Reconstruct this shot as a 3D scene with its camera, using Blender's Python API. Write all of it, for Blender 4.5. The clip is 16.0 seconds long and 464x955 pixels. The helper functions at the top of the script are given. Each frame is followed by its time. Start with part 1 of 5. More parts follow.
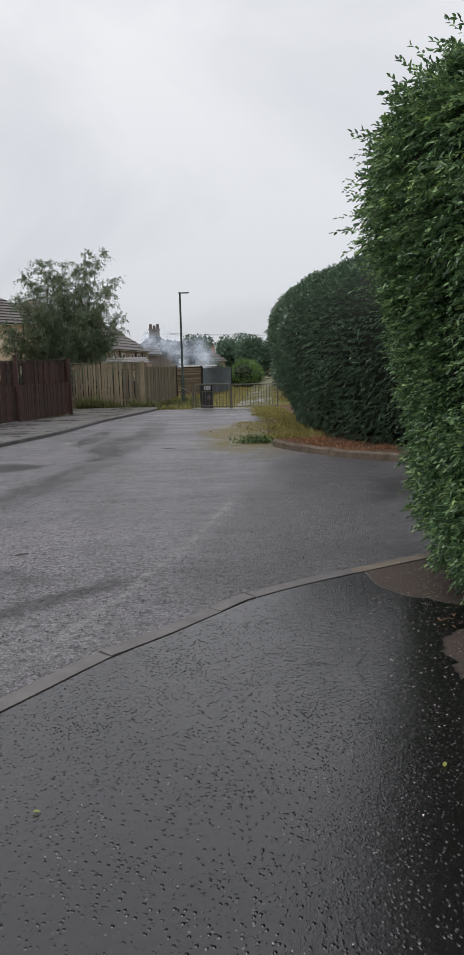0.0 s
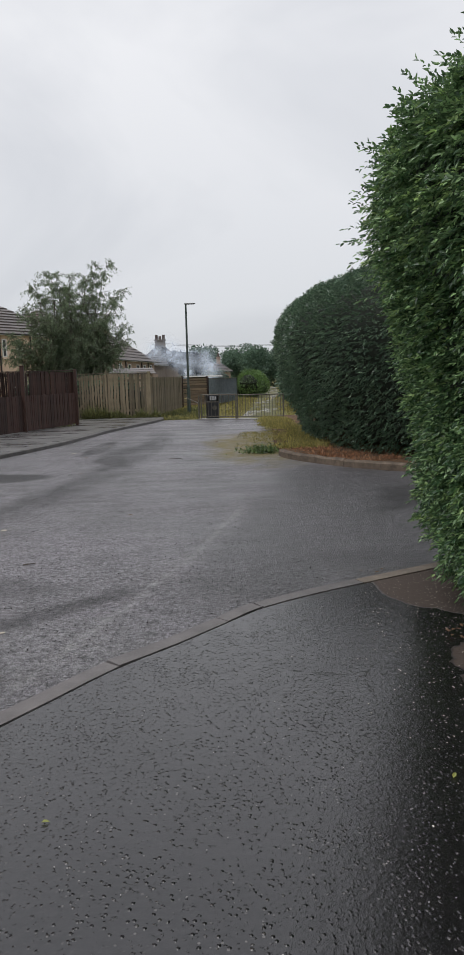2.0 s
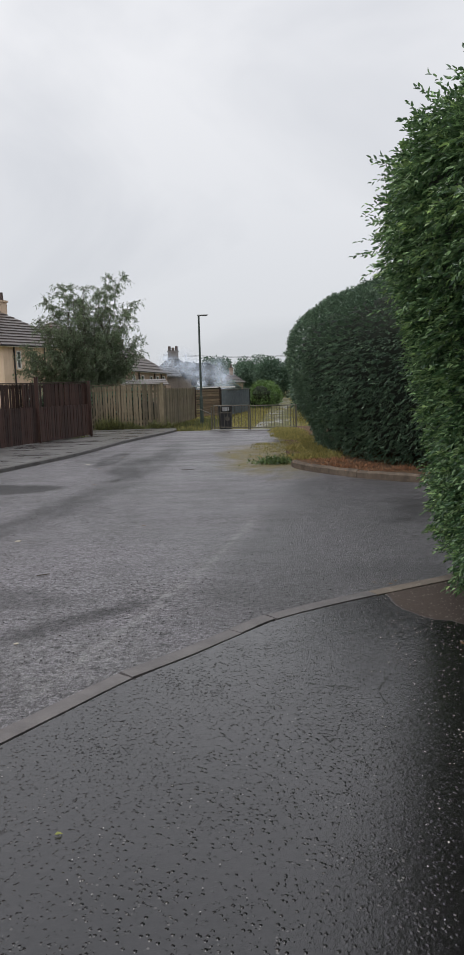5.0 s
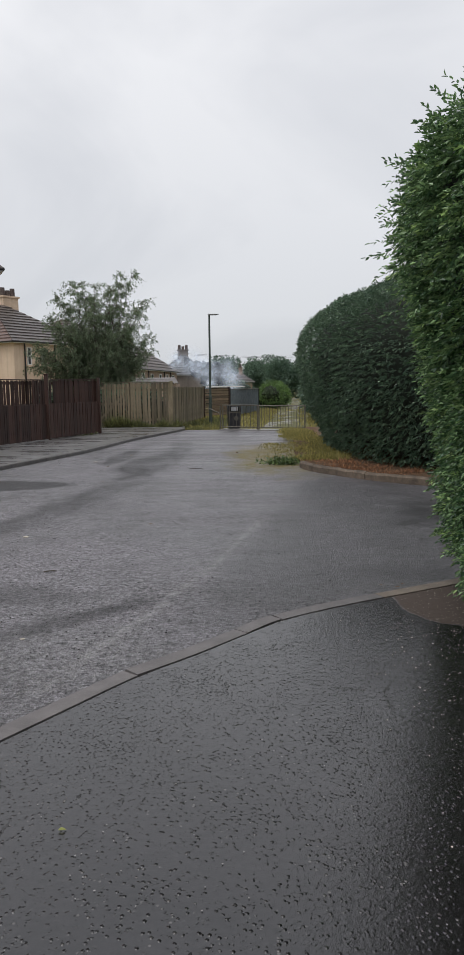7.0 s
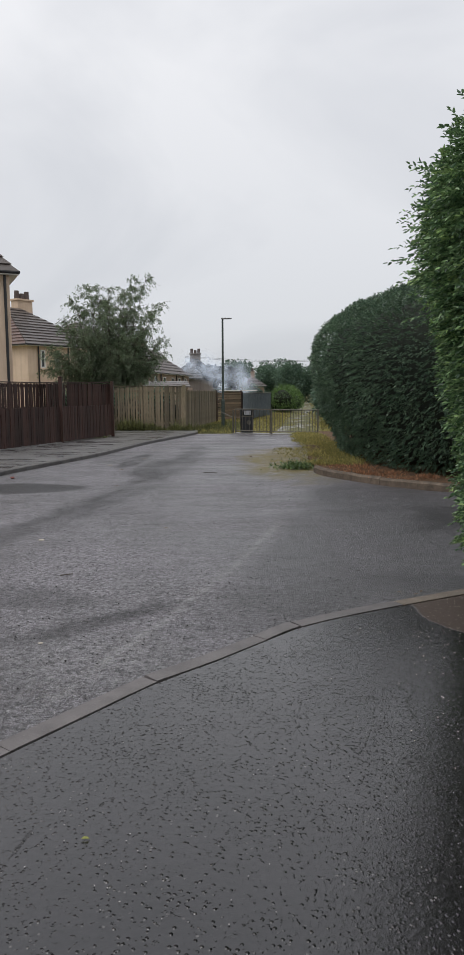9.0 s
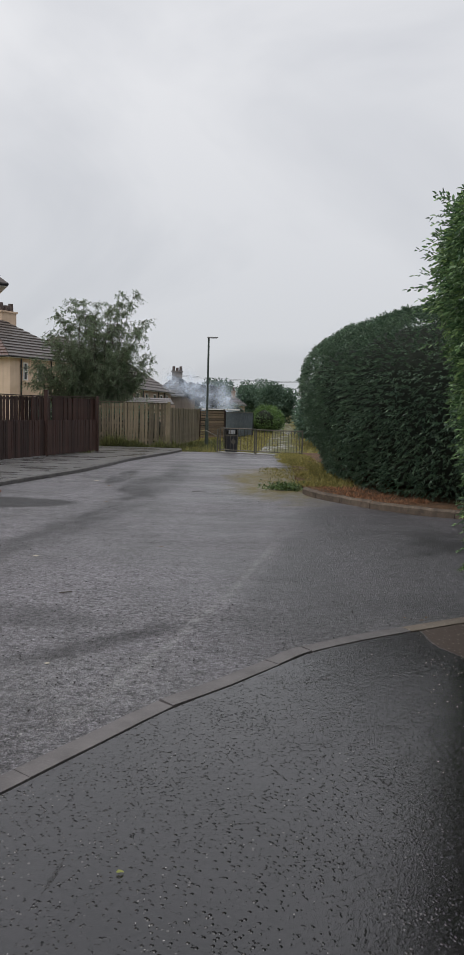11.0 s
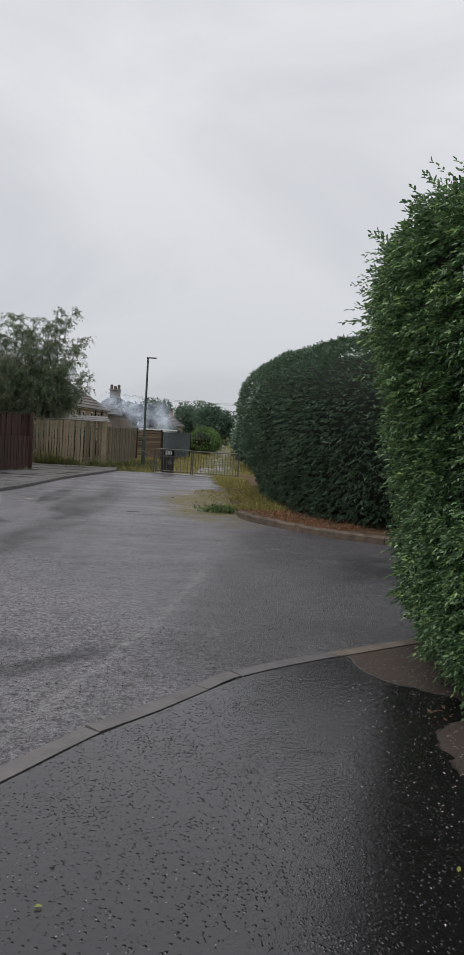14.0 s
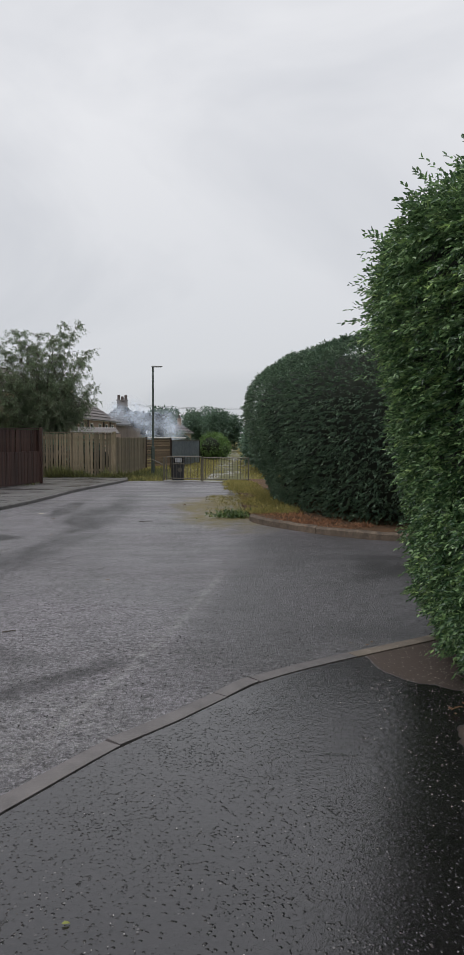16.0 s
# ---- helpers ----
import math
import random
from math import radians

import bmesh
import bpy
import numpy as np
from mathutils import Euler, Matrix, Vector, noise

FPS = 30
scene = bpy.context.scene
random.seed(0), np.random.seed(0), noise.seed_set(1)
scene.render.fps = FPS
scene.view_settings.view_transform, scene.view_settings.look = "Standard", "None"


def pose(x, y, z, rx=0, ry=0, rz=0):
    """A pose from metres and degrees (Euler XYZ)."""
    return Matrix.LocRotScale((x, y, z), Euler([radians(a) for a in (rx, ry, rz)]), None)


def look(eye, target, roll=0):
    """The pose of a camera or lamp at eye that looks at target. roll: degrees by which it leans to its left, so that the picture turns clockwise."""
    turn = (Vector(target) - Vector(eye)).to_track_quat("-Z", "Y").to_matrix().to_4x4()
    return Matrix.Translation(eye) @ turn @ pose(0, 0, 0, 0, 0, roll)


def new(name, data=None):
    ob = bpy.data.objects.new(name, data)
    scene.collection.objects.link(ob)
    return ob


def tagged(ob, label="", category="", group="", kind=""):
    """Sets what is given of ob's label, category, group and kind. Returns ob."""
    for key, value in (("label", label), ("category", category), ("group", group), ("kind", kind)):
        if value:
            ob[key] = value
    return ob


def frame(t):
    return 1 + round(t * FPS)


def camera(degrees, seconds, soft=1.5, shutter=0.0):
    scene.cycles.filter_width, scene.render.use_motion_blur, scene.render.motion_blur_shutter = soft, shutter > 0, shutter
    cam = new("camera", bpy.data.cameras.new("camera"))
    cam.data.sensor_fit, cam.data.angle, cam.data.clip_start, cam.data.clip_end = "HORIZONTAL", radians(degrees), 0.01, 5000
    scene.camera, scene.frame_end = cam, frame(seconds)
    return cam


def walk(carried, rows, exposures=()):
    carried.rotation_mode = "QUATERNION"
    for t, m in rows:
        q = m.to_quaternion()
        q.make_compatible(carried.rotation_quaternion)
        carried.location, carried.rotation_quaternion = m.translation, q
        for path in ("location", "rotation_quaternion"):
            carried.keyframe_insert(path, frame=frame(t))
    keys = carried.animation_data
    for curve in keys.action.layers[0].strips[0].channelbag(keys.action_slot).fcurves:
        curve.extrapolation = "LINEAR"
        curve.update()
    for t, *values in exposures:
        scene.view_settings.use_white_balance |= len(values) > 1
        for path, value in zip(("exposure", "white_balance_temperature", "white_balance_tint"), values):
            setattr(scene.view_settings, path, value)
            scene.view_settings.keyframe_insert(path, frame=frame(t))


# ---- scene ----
cam = camera(36.5, 16.0, soft=1.0)
SKY = 1.16
EXPO = ((0, -0.03), (9, -0.04), (9.6, -0.17), (12, -0.18), (13, -0.20), (16, -0.13))
PATH = [
    (0, (0.011, 0.129, 1.511), (0.018, 2.105, 1.201), -1.4),
    (0.5, (0.005, 0.128, 1.509), (0.012, 2.105, 1.205), -1.3),
    (1, (0.004, 0.13, 1.508), (0.002, 2.108, 1.215), -1.3),
    (1.5, (0.0, 0.124, 1.509), (-0.008, 2.104, 1.226), -1.4),
    (2, (0.0, 0.118, 1.511), (-0.008, 2.098, 1.23), -1.5),
    (2.5, (0.0, 0.115, 1.512), (-0.008, 2.096, 1.237), -1.3),
    (3, (0.001, 0.109, 1.513), (-0.007, 2.091, 1.246), -1.3),
    (3.5, (0.001, 0.109, 1.515), (-0.011, 2.091, 1.251), -1.3),
    (4, (0.001, 0.106, 1.516), (-0.015, 2.09, 1.265), -1.7),
    (4.5, (0.002, 0.116, 1.515), (-0.023, 2.1, 1.259), -1.8),
    (5, (-0.003, 0.113, 1.517), (-0.046, 2.097, 1.267), -1.6),
    (7.5, (-0.011, 0.111, 1.518), (-0.076, 2.094, 1.267), -0.6),
    (8, (-0.014, 0.106, 1.518), (-0.084, 2.088, 1.261), -0.7),
    (8.5, (-0.015, 0.115, 1.519), (-0.093, 2.096, 1.257), -0.6),
    (9, (-0.068, 0.135, 1.526), (-0.163, 2.119, 1.286), -0.3),
    (9.5, (-0.183, 0.182, 1.538), (-0.259, 2.172, 1.353), -1.1),
    (9.7, (-0.216, 0.172, 1.529), (-0.266, 2.163, 1.349), -0.9),
    (11.8, (-0.326, 0.17, 1.536), (-0.365, 2.159, 1.33), 2.2),
    (12, (-0.314, 0.174, 1.529), (-0.352, 2.162, 1.317), 2.3),
    (12.5, (-0.322, 0.172, 1.546), (-0.368, 2.161, 1.345), 3.0),
    (13, (-0.312, 0.18, 1.539), (-0.249, 2.173, 1.392), 3.3),
    (13.5, (-0.306, 0.161, 1.549), (-0.158, 2.151, 1.402), 3.3),
    (14, (-0.309, 0.149, 1.555), (-0.16, 2.14, 1.436), 3.4),
    (14.5, (-0.294, 0.158, 1.562), (-0.112, 2.148, 1.481), 2.8),
    (15, (-0.294, 0.126, 1.556), (-0.082, 2.113, 1.479), 2.3),
    (15.5, (-0.279, 0.112, 1.555), (-0.074, 2.099, 1.446), 1.0),
    (16, (-0.286, 0.142, 1.572), (-0.169, 2.136, 1.463), 0.3),
]
walk(cam, [(t, look(e, g, r)) for t, e, g, r in PATH], EXPO)

# ---- world, sun ----
world = bpy.data.worlds.new("overcast_sky")
scene.world = world
world.use_nodes = True
wn, wl = world.node_tree.nodes, world.node_tree.links
wn.clear()
SUN_EL, SUN_ROT = radians(62), radians(221)


def wnode(kind, **kw):
    n = wn.new(kind)
    for k, v in kw.items():
        n.inputs[k].default_value = v
    return n


sky = wn.new("ShaderNodeTexSky")
sky.sky_type, sky.sun_disc = "NISHITA", False
sky.sun_elevation, sky.sun_rotation = SUN_EL, SUN_ROT
dim = wn.new("ShaderNodeVectorMath")
dim.operation = "SCALE"
dim.inputs["Scale"].default_value = 0.08
wl.new(sky.outputs[0], dim.inputs[0])
coord = wn.new("ShaderNodeTexCoord")
stretch = wn.new("ShaderNodeMapping")
stretch.inputs["Scale"].default_value = (1.0, 1.0, 1.7)
stretch.inputs["Rotation"].default_value = (0.25, 0.35, 0.4)
wl.new(coord.outputs["Generated"], stretch.inputs[0])
clouds = wnode("ShaderNodeTexNoise", Scale=1.9, Detail=5.0, Roughness=0.5, Distortion=0.5)
wl.new(stretch.outputs[0], clouds.inputs["Vector"])
cramp = wn.new("ShaderNodeValToRGB")
cramp.color_ramp.elements[0].position, cramp.color_ramp.elements[0].color = 0.36, (0.63, 0.645, 0.685, 1)
cramp.color_ramp.elements[1].position, cramp.color_ramp.elements[1].color = 0.64, (0.825, 0.83, 0.855, 1)
wl.new(clouds.outputs[0], cramp.inputs[0])
# the overcast layer is dimmer towards the horizon
split = wn.new("ShaderNodeSeparateXYZ")
wl.new(coord.outputs["Generated"], split.inputs[0])
hramp = wn.new("ShaderNodeValToRGB")
hramp.color_ramp.elements[0].position, hramp.color_ramp.elements[0].color = 0.0, (0.72, 0.735, 0.75, 1)
hramp.color_ramp.elements[1].position, hramp.color_ramp.elements[1].color = 0.45, (1.0, 1.0, 1.0, 1)
wl.new(split.outputs["Z"], hramp.inputs[0])
mul = wn.new("ShaderNodeMix")
mul.data_type, mul.blend_type = "RGBA", "MULTIPLY"
mul.inputs[0].default_value = 1.0
wl.new(cramp.outputs[0], mul.inputs[6])
wl.new(hramp.outputs[0], mul.inputs[7])
veil = wn.new("ShaderNodeMix")
veil.data_type = "RGBA"
veil.inputs[0].default_value = 0.93
wl.new(dim.outputs[0], veil.inputs[6])
wl.new(mul.outputs[2], veil.inputs[7])
back = wnode("ShaderNodeBackground", Strength=SKY)
wl.new(veil.outputs[2], back.inputs[0])
wout = wn.new("ShaderNodeOutputWorld")
wl.new(back.outputs[0], wout.inputs[0])

sun = new("sun", bpy.data.lights.new("sun", "SUN"))
sun.data.energy, sun.data.angle, sun.data.color = 1.5, radians(50), (1.0, 0.97, 0.93)
sun.matrix_world = look((-14, -16, 40), (0, 0, 0))

# ---- materials ----


class Nodes:
    """A small wrapper for building a principled material."""

    def __init__(self, name, rough=0.6, metal=0.0, spec=0.5):
        self.m = bpy.data.materials.new(name)
        self.m.use_nodes = True
        self.t = self.m.node_tree
        self.b = self.t.nodes["Principled BSDF"]
        self.b.inputs["Roughness"].default_value = rough
        self.b.inputs["Metallic"].default_value = metal
        self.b.inputs["Specular IOR Level"].default_value = spec
        self.c = self.t.nodes.new("ShaderNodeTexCoord")

    def link(self, a, b):
        self.t.links.new(a, b)

    def put(self, sock, target):
        if hasattr(sock, "is_output"):
            self.link(sock, self.b.inputs[target])
        else:
            self.b.inputs[target].default_value = sock

    def mapped(self, scale=(1, 1, 1), rot=(0, 0, 0), space="Object"):
        n = self.t.nodes.new("ShaderNodeMapping")
        n.inputs["Scale"].default_value, n.inputs["Rotation"].default_value = scale, rot
        self.link(self.c.outputs[space], n.inputs[0])
        return n.outputs[0]

    def noise(self, scale, detail=4, rough=0.55, vec=None, distort=0.0):
        n = self.t.nodes.new("ShaderNodeTexNoise")
        n.inputs["Scale"].default_value, n.inputs["Detail"].default_value = scale, detail
        n.inputs["Roughness"].default_value, n.inputs["Distortion"].default_value = rough, distort
        self.link(vec if vec is not None else self.c.outputs["Object"], n.inputs["Vector"])
        return n.outputs[0]

    def voronoi(self, scale, vec=None, feature="F1", out="Distance"):
        n = self.t.nodes.new("ShaderNodeTexVoronoi")
        n.feature = feature
        n.inputs["Scale"].default_value = scale
        self.link(vec if vec is not None else self.c.outputs["Object"], n.inputs["Vector"])
        return n.outputs[out]

    def ramp(self, fac, *stops):
        n = self.t.nodes.new("ShaderNodeValToRGB")
        e = n.color_ramp.elements
        while len(e) < len(stops):
            e.new(0.5)
        for el, (p, col) in zip(e, stops):
            el.position = p
            el.color = (*col, 1) if isinstance(col, tuple) else (col, col, col, 1)
        self.link(fac, n.inputs[0])
        return n.outputs[0]

    def mix(self, fac, a, b, mode="MIX"):
        n = self.t.nodes.new("ShaderNodeMix")
        n.data_type, n.blend_type = "RGBA", mode
        for sock, v in ((n.inputs[0], fac), (n.inputs[6], a), (n.inputs[7], b)):
            if hasattr(v, "is_output"):
                self.link(v, sock)
            else:
                sock.default_value = (*v, 1) if isinstance(v, tuple) else (v if sock == n.inputs[0] else (v, v, v, 1))
        return n.outputs[2]

    def math(self, op, a, b=0.0, clamp=False):
        n = self.t.nodes.new("ShaderNodeMath")
        n.operation, n.use_clamp = op, clamp
        for sock, v in ((n.inputs[0], a), (n.inputs[1], b)):
            if hasattr(v, "is_output"):
                self.link(v, sock)
            else:
                sock.default_value = v
        return n.outputs[0]

    def bump(self, height, strength=0.4, dist=0.01):
        n = self.t.nodes.new("ShaderNodeBump")
        n.inputs["Strength"].default_value, n.inputs["Distance"].default_value = strength, dist
        self.link(height, n.inputs["Height"])
        self.link(n.outputs[0], self.b.inputs["Normal"])
        return self

    def random(self):
        return self.t.nodes.new("ShaderNodeObjectInfo").outputs["Random"]

    def island(self):
        return self.t.nodes.new("ShaderNodeNewGeometry").outputs["Random Per Island"]

    def blob(self, cx, cy, rx, ry, wobble=0.35, scale=2.5, edge=0.12):
        """1 inside an uneven oval patch on the ground, 0 outside."""
        n = self.t.nodes.new("ShaderNodeMapping")
        n.vector_type = "POINT"
        n.inputs["Location"].default_value = (-cx / rx, -cy / ry, 0)
        n.inputs["Scale"].default_value = (1 / rx, 1 / ry, 0)
        self.link(self.c.outputs["Object"], n.inputs[0])
        ln = self.t.nodes.new("ShaderNodeVectorMath")
        ln.operation = "LENGTH"
        self.link(n.outputs[0], ln.inputs[0])
        w = self.math("MULTIPLY", self.math("SUBTRACT", self.noise(scale, 3), 0.5), wobble * 2)
        d = self.math("ADD", ln.outputs["Value"], w)
        return self.ramp(d, (1.0 - edge, 1.0), (1.0 + edge, 0.0))


def rgb(h, k=1.0):
    return tuple(c * k for c in h)


def mat_pavement():
    n = Nodes("wet_pavement_asphalt")
    sep = n.t.nodes.new("ShaderNodeSeparateColor")
    chips = n.voronoi(62)
    n.link(n.voronoi(62, out="Color"), sep.inputs[0])
    fine = n.noise(210, 3)
    lumps = n.noise(30, 5, 0.65)
    broad = n.noise(1.1, 5, 0.6)
    worn = n.noise(2.6, 5, 0.7)
    base = n.mix(n.ramp(broad, (0.35, 0.0), (0.68, 1.0)), (0.0085, 0.0074, 0.0088), (0.0150, 0.0132, 0.0155))
    base = n.mix(0.7, base, n.mix(sep.outputs[1], (0.45, 0.45, 0.45), (1.55, 1.5, 1.5)), "MULTIPLY")
    # single pale stones showing through the binder
    bare = n.math("MULTIPLY", n.ramp(sep.outputs[0], (0.86, 0.0), (0.89, 1.0)), n.ramp(chips, (0.22, 1.0), (0.36, 0.0)))
    bare = n.math("MULTIPLY", bare, n.ramp(worn, (0.42, 0.05), (0.62, 0.85)))
    base = n.mix(bare, base, (0.16, 0.15, 0.145))
    # ragged hollows between the stones, in loose drifts
    skew = n.mapped((0.8, 1.15, 1), (0, 0, 0.3))
    ragged = n.math("ADD", n.voronoi(80, skew, "SMOOTH_F1"), n.math("MULTIPLY", n.math("SUBTRACT", n.noise(80, 4, 0.75), 0.5), 1.35))
    drift = n.ramp(n.noise(1.9, 6, 0.75), (0.40, 0.0), (0.62, 0.26))
    place = n.t.nodes.new("ShaderNodeSeparateXYZ")
    n.link(n.c.outputs["Object"], place.inputs[0])
    drift = n.math("MULTIPLY", drift, n.ramp(n.math("MULTIPLY", place.outputs[1], 0.25), (0.42, 0.35), (0.68, 1.0)))
    pits = n.ramp(n.math("SUBTRACT", drift, ragged), (0.0, 0.0), (0.10, 1.0))
    hair = n.voronoi(0.9, n.mapped((1, 1, 1), (0, 0, 0.7)), "DISTANCE_TO_EDGE")
    hair = n.math("ADD", hair, n.math("MULTIPLY", n.math("SUBTRACT", n.noise(6, 6, 0.75), 0.5), 0.10))
    hair = n.math("MULTIPLY", n.ramp(n.math("ABSOLUTE", hair), (0.001, 0.25), (0.004, 0.0)), n.ramp(n.noise(1.6, 3), (0.54, 0.0), (0.60, 1.0)))
    low = n.math("MAXIMUM", pits, hair)
    dry = n.math("MAXIMUM", n.blob(1.98, 5.05, 1.0, 0.80, 0.16, 3.0, 0.04), n.blob(1.72, 3.55, 0.62, 0.52, 0.3, 3.5, 0.05))
    dry = n.math("MAXIMUM", dry, n.math("MAXIMUM", n.blob(2.1, 1.9, 0.80, 1.5, 0.3, 3.0, 0.05), n.blob(2.0, 4.4, 0.48, 1.7, 0.3, 3.0, 0.05)))
    drycol = n.mix(n.noise(60, 4), (0.058, 0.045, 0.039), (0.112, 0.088, 0.076))
    drycol = n.mix(n.math("MULTIPLY", bare, 0.6), drycol, (0.20, 0.17, 0.15))
    # hollows and hairline cracks: their shade is partly put into the base colour
    base = n.mix(n.math("MULTIPLY", low, 0.5), base, (0.006, 0.006, 0.006))
    n.put(n.mix(dry, base, drycol), "Base Color")
    wet = n.ramp(n.noise(1.4, 5, 0.65), (0.35, 0.11), (0.68, 0.21))
    wet = n.mix(n.math("MULTIPLY", low, 0.6), wet, 0.45)
    n.put(n.mix(dry, wet, 0.8), "Roughness")
    n.put(n.mix(dry, n.mix(low, 1.12, 0.60), 0.2), "Specular IOR Level")
    stand = n.math("MULTIPLY", n.ramp(chips, (0.08, 1.0), (0.42, 0.0)), n.ramp(sep.outputs[2], (0.50, 0.0), (0.92, 1.0)))
    h = n.math("ADD", n.math("MULTIPLY", n.math("MULTIPLY", stand, n.ramp(worn, (0.34, 0.45), (0.58, 1.0))), 0.55), n.math("MULTIPLY", fine, 0.08))
    h = n.math("ADD", h, n.math("MULTIPLY", lumps, 0.30))
    h = n.math("SUBTRACT", h, n.math("MULTIPLY", low, 0.9))
    n.bump(h, 0.95, 0.0070)
    return n.m


def mat_road():
    n = Nodes("damp_road_asphalt")
    chips = n.voronoi(72)
    chipcol = n.voronoi(72, out="Color")
    fine = n.noise(200, 3)
    along = n.mapped((1.0, 0.20, 1), (0, 0, 0.5))
    sweep = n.noise(1.0, 6, 0.62, along, 0.1)
    broad = n.noise(0.4, 6, 0.65)
    base = n.mix(n.ramp(sweep, (0.40, 0.0), (0.60, 1.0)), (0.076, 0.069, 0.078), (0.124, 0.113, 0.128))
    base = n.mix(n.ramp(broad, (0.42, 0.35), (0.58, 0.0)), base, (0.068, 0.068, 0.070))
    sep = n.t.nodes.new("ShaderNodeSeparateColor")
    n.link(chipcol, sep.inputs[0])
    grit = n.noise(120, 2, 0.7)
    base = n.mix(0.75, base, n.mix(n.ramp(grit, (0.40, 0.0), (0.60, 1.0)), (0.32, 0.32, 0.32), (1.66, 1.66, 1.66)), "MULTIPLY")
    base = n.mix(0.8, base, n.mix(n.ramp(sep.outputs[1], (0.1, 0.0), (0.9, 1.0)), (0.42, 0.42, 0.42), (1.58, 1.58, 1.58)), "MULTIPLY")
    stone = n.voronoi(24)
    stonecol = n.t.nodes.new("ShaderNodeSeparateColor")
    n.link(n.voronoi(24, out="Color"), stonecol.inputs[0])
    speck = n.math("MULTIPLY", n.ramp(stone, (0.20, 1.0), (0.29, 0.0)), n.ramp(stonecol.outputs[0], (0.66, 0.0), (0.69, 1.0)))
    light = n.math("MULTIPLY", n.ramp(stone, (0.17, 1.0), (0.26, 0.0)), n.ramp(stonecol.outputs[1], (0.83, 0.0), (0.86, 1.0)))
    base = n.mix(n.math("MULTIPLY", light, 0.75), base, (0.27, 0.265, 0.26))
    base = n.mix(n.math("MULTIPLY", speck, 0.9), base, (0.022, 0.022, 0.022))
    crumb = n.noise(40, 5, 0.85)
    base = n.mix(0.75, base, n.mix(n.ramp(crumb, (0.45, 0.0), (0.55, 1.0)), (0.38, 0.38, 0.38), (1.62, 1.62, 1.64)), "MULTIPLY")
    coarse = n.noise(22, 7, 0.95, n.mapped((0.7, 1.3, 1), (0, 0, 0.2)))
    base = n.mix(0.5, base, n.mix(n.ramp(coarse, (0.43, 0.0), (0.57, 1.0)), (0.50, 0.50, 0.50), (1.5, 1.5, 1.5)), "MULTIPLY")
    hole = n.t.nodes.new("ShaderNodeSeparateColor")
    n.link(n.voronoi(7.5, out="Color"), hole.inputs[0])
    lost = n.math("MULTIPLY", n.ramp(n.math("ADD", n.voronoi(7.5), n.math("MULTIPLY", crumb, 0.25)), (0.25, 1.0), (0.31, 0.0)), n.ramp(hole.outputs[0], (0.72, 0.0), (0.74, 1.0)))
    base = n.mix(n.math("MULTIPLY", lost, 0.85), base, (0.018, 0.018, 0.018))
    # a pale scuffed seam and the darker sweeps that tyres leave, as shallow curves over the road
    pos = n.t.nodes.new("ShaderNodeSeparateXYZ")
    n.link(n.c.outputs["Object"], pos.inputs[0])

    def sweep_line(c2, c1, c0, inner, outer, wander):
        y = pos.outputs[1]
        f = n.math("ADD", n.math("MULTIPLY", n.math("ADD", n.math("MULTIPLY", y, c2), c1), y), c0)
        d = n.math("SUBTRACT", pos.outputs[0], f)
        d = n.math("ADD", d, n.math("MULTIPLY", n.math("SUBTRACT", n.noise(0.9, 4), 0.5), wander))
        return n.ramp(n.math("ABSOLUTE", d), (inner, 1.0), (outer, 0.0)) if inner >= 0 else n.ramp(n.math("ADD", d, 0.5), (0.5, 0.0), (0.5 + outer, 1.0))

    # the lane past the seam was laid later and is darker
    later = n.math("MULTIPLY", sweep_line(-0.0128, 0.409, -2.476, -1, 0.25, 0.25), n.blob(3.2, 7.5, 5.2, 6.5, 0.25, 0.8, 0.35))
    base = n.mix(n.math("MULTIPLY", later, 0.6), base, (0.040, 0.040, 0.042))

    band = sweep_line(-0.0128, 0.409, -2.476, 0.010, 0.060, 0.16)
    band = n.math("MULTIPLY", n.math("MULTIPLY", band, n.ramp(n.noise(5.5, 6, 0.8), (0.42, 0.05), (0.58, 1.0))), n.blob(-0.6, 6.0, 1.6, 3.3, 0.2, 1.0, 0.35))
    scuff = n.math("MULTIPLY", n.blob(-1.15, 4.15, 0.75, 0.55, 0.4, 2.0, 0.3), n.ramp(n.noise(16, 4, 0.75), (0.48, 0.0), (0.58, 0.55)))
    band = n.math("MAXIMUM", band, scuff)
    base = n.mix(n.math("MULTIPLY", band, 0.85), base, n.mix(sep.outputs[2], (0.09, 0.09, 0.092), (0.36, 0.355, 0.36)))
    tyre = n.math("MULTIPLY", n.math("MULTIPLY", sweep_line(-0.0124, 0.4216, -5.50, 0.16, 0.46, 0.5), n.blob(-2.4, 13.5, 1.8, 8.5, 0.2, 1.0, 0.3)), n.ramp(n.noise(0.6, 4, 0.6), (0.30, 0.45), (0.46, 1.0)))
    tyre = n.math("MAXIMUM", tyre, n.math("MULTIPLY", sweep_line(-0.030, 1.30, -6.85, 0.06, 0.24, 0.40), n.math("MULTIPLY", n.blob(-1.5, 4.75, 1.5, 0.75, 0.3, 1.4, 0.3), n.ramp(n.noise(9, 6, 0.8), (0.36, 0.5), (0.56, 1.0)))))
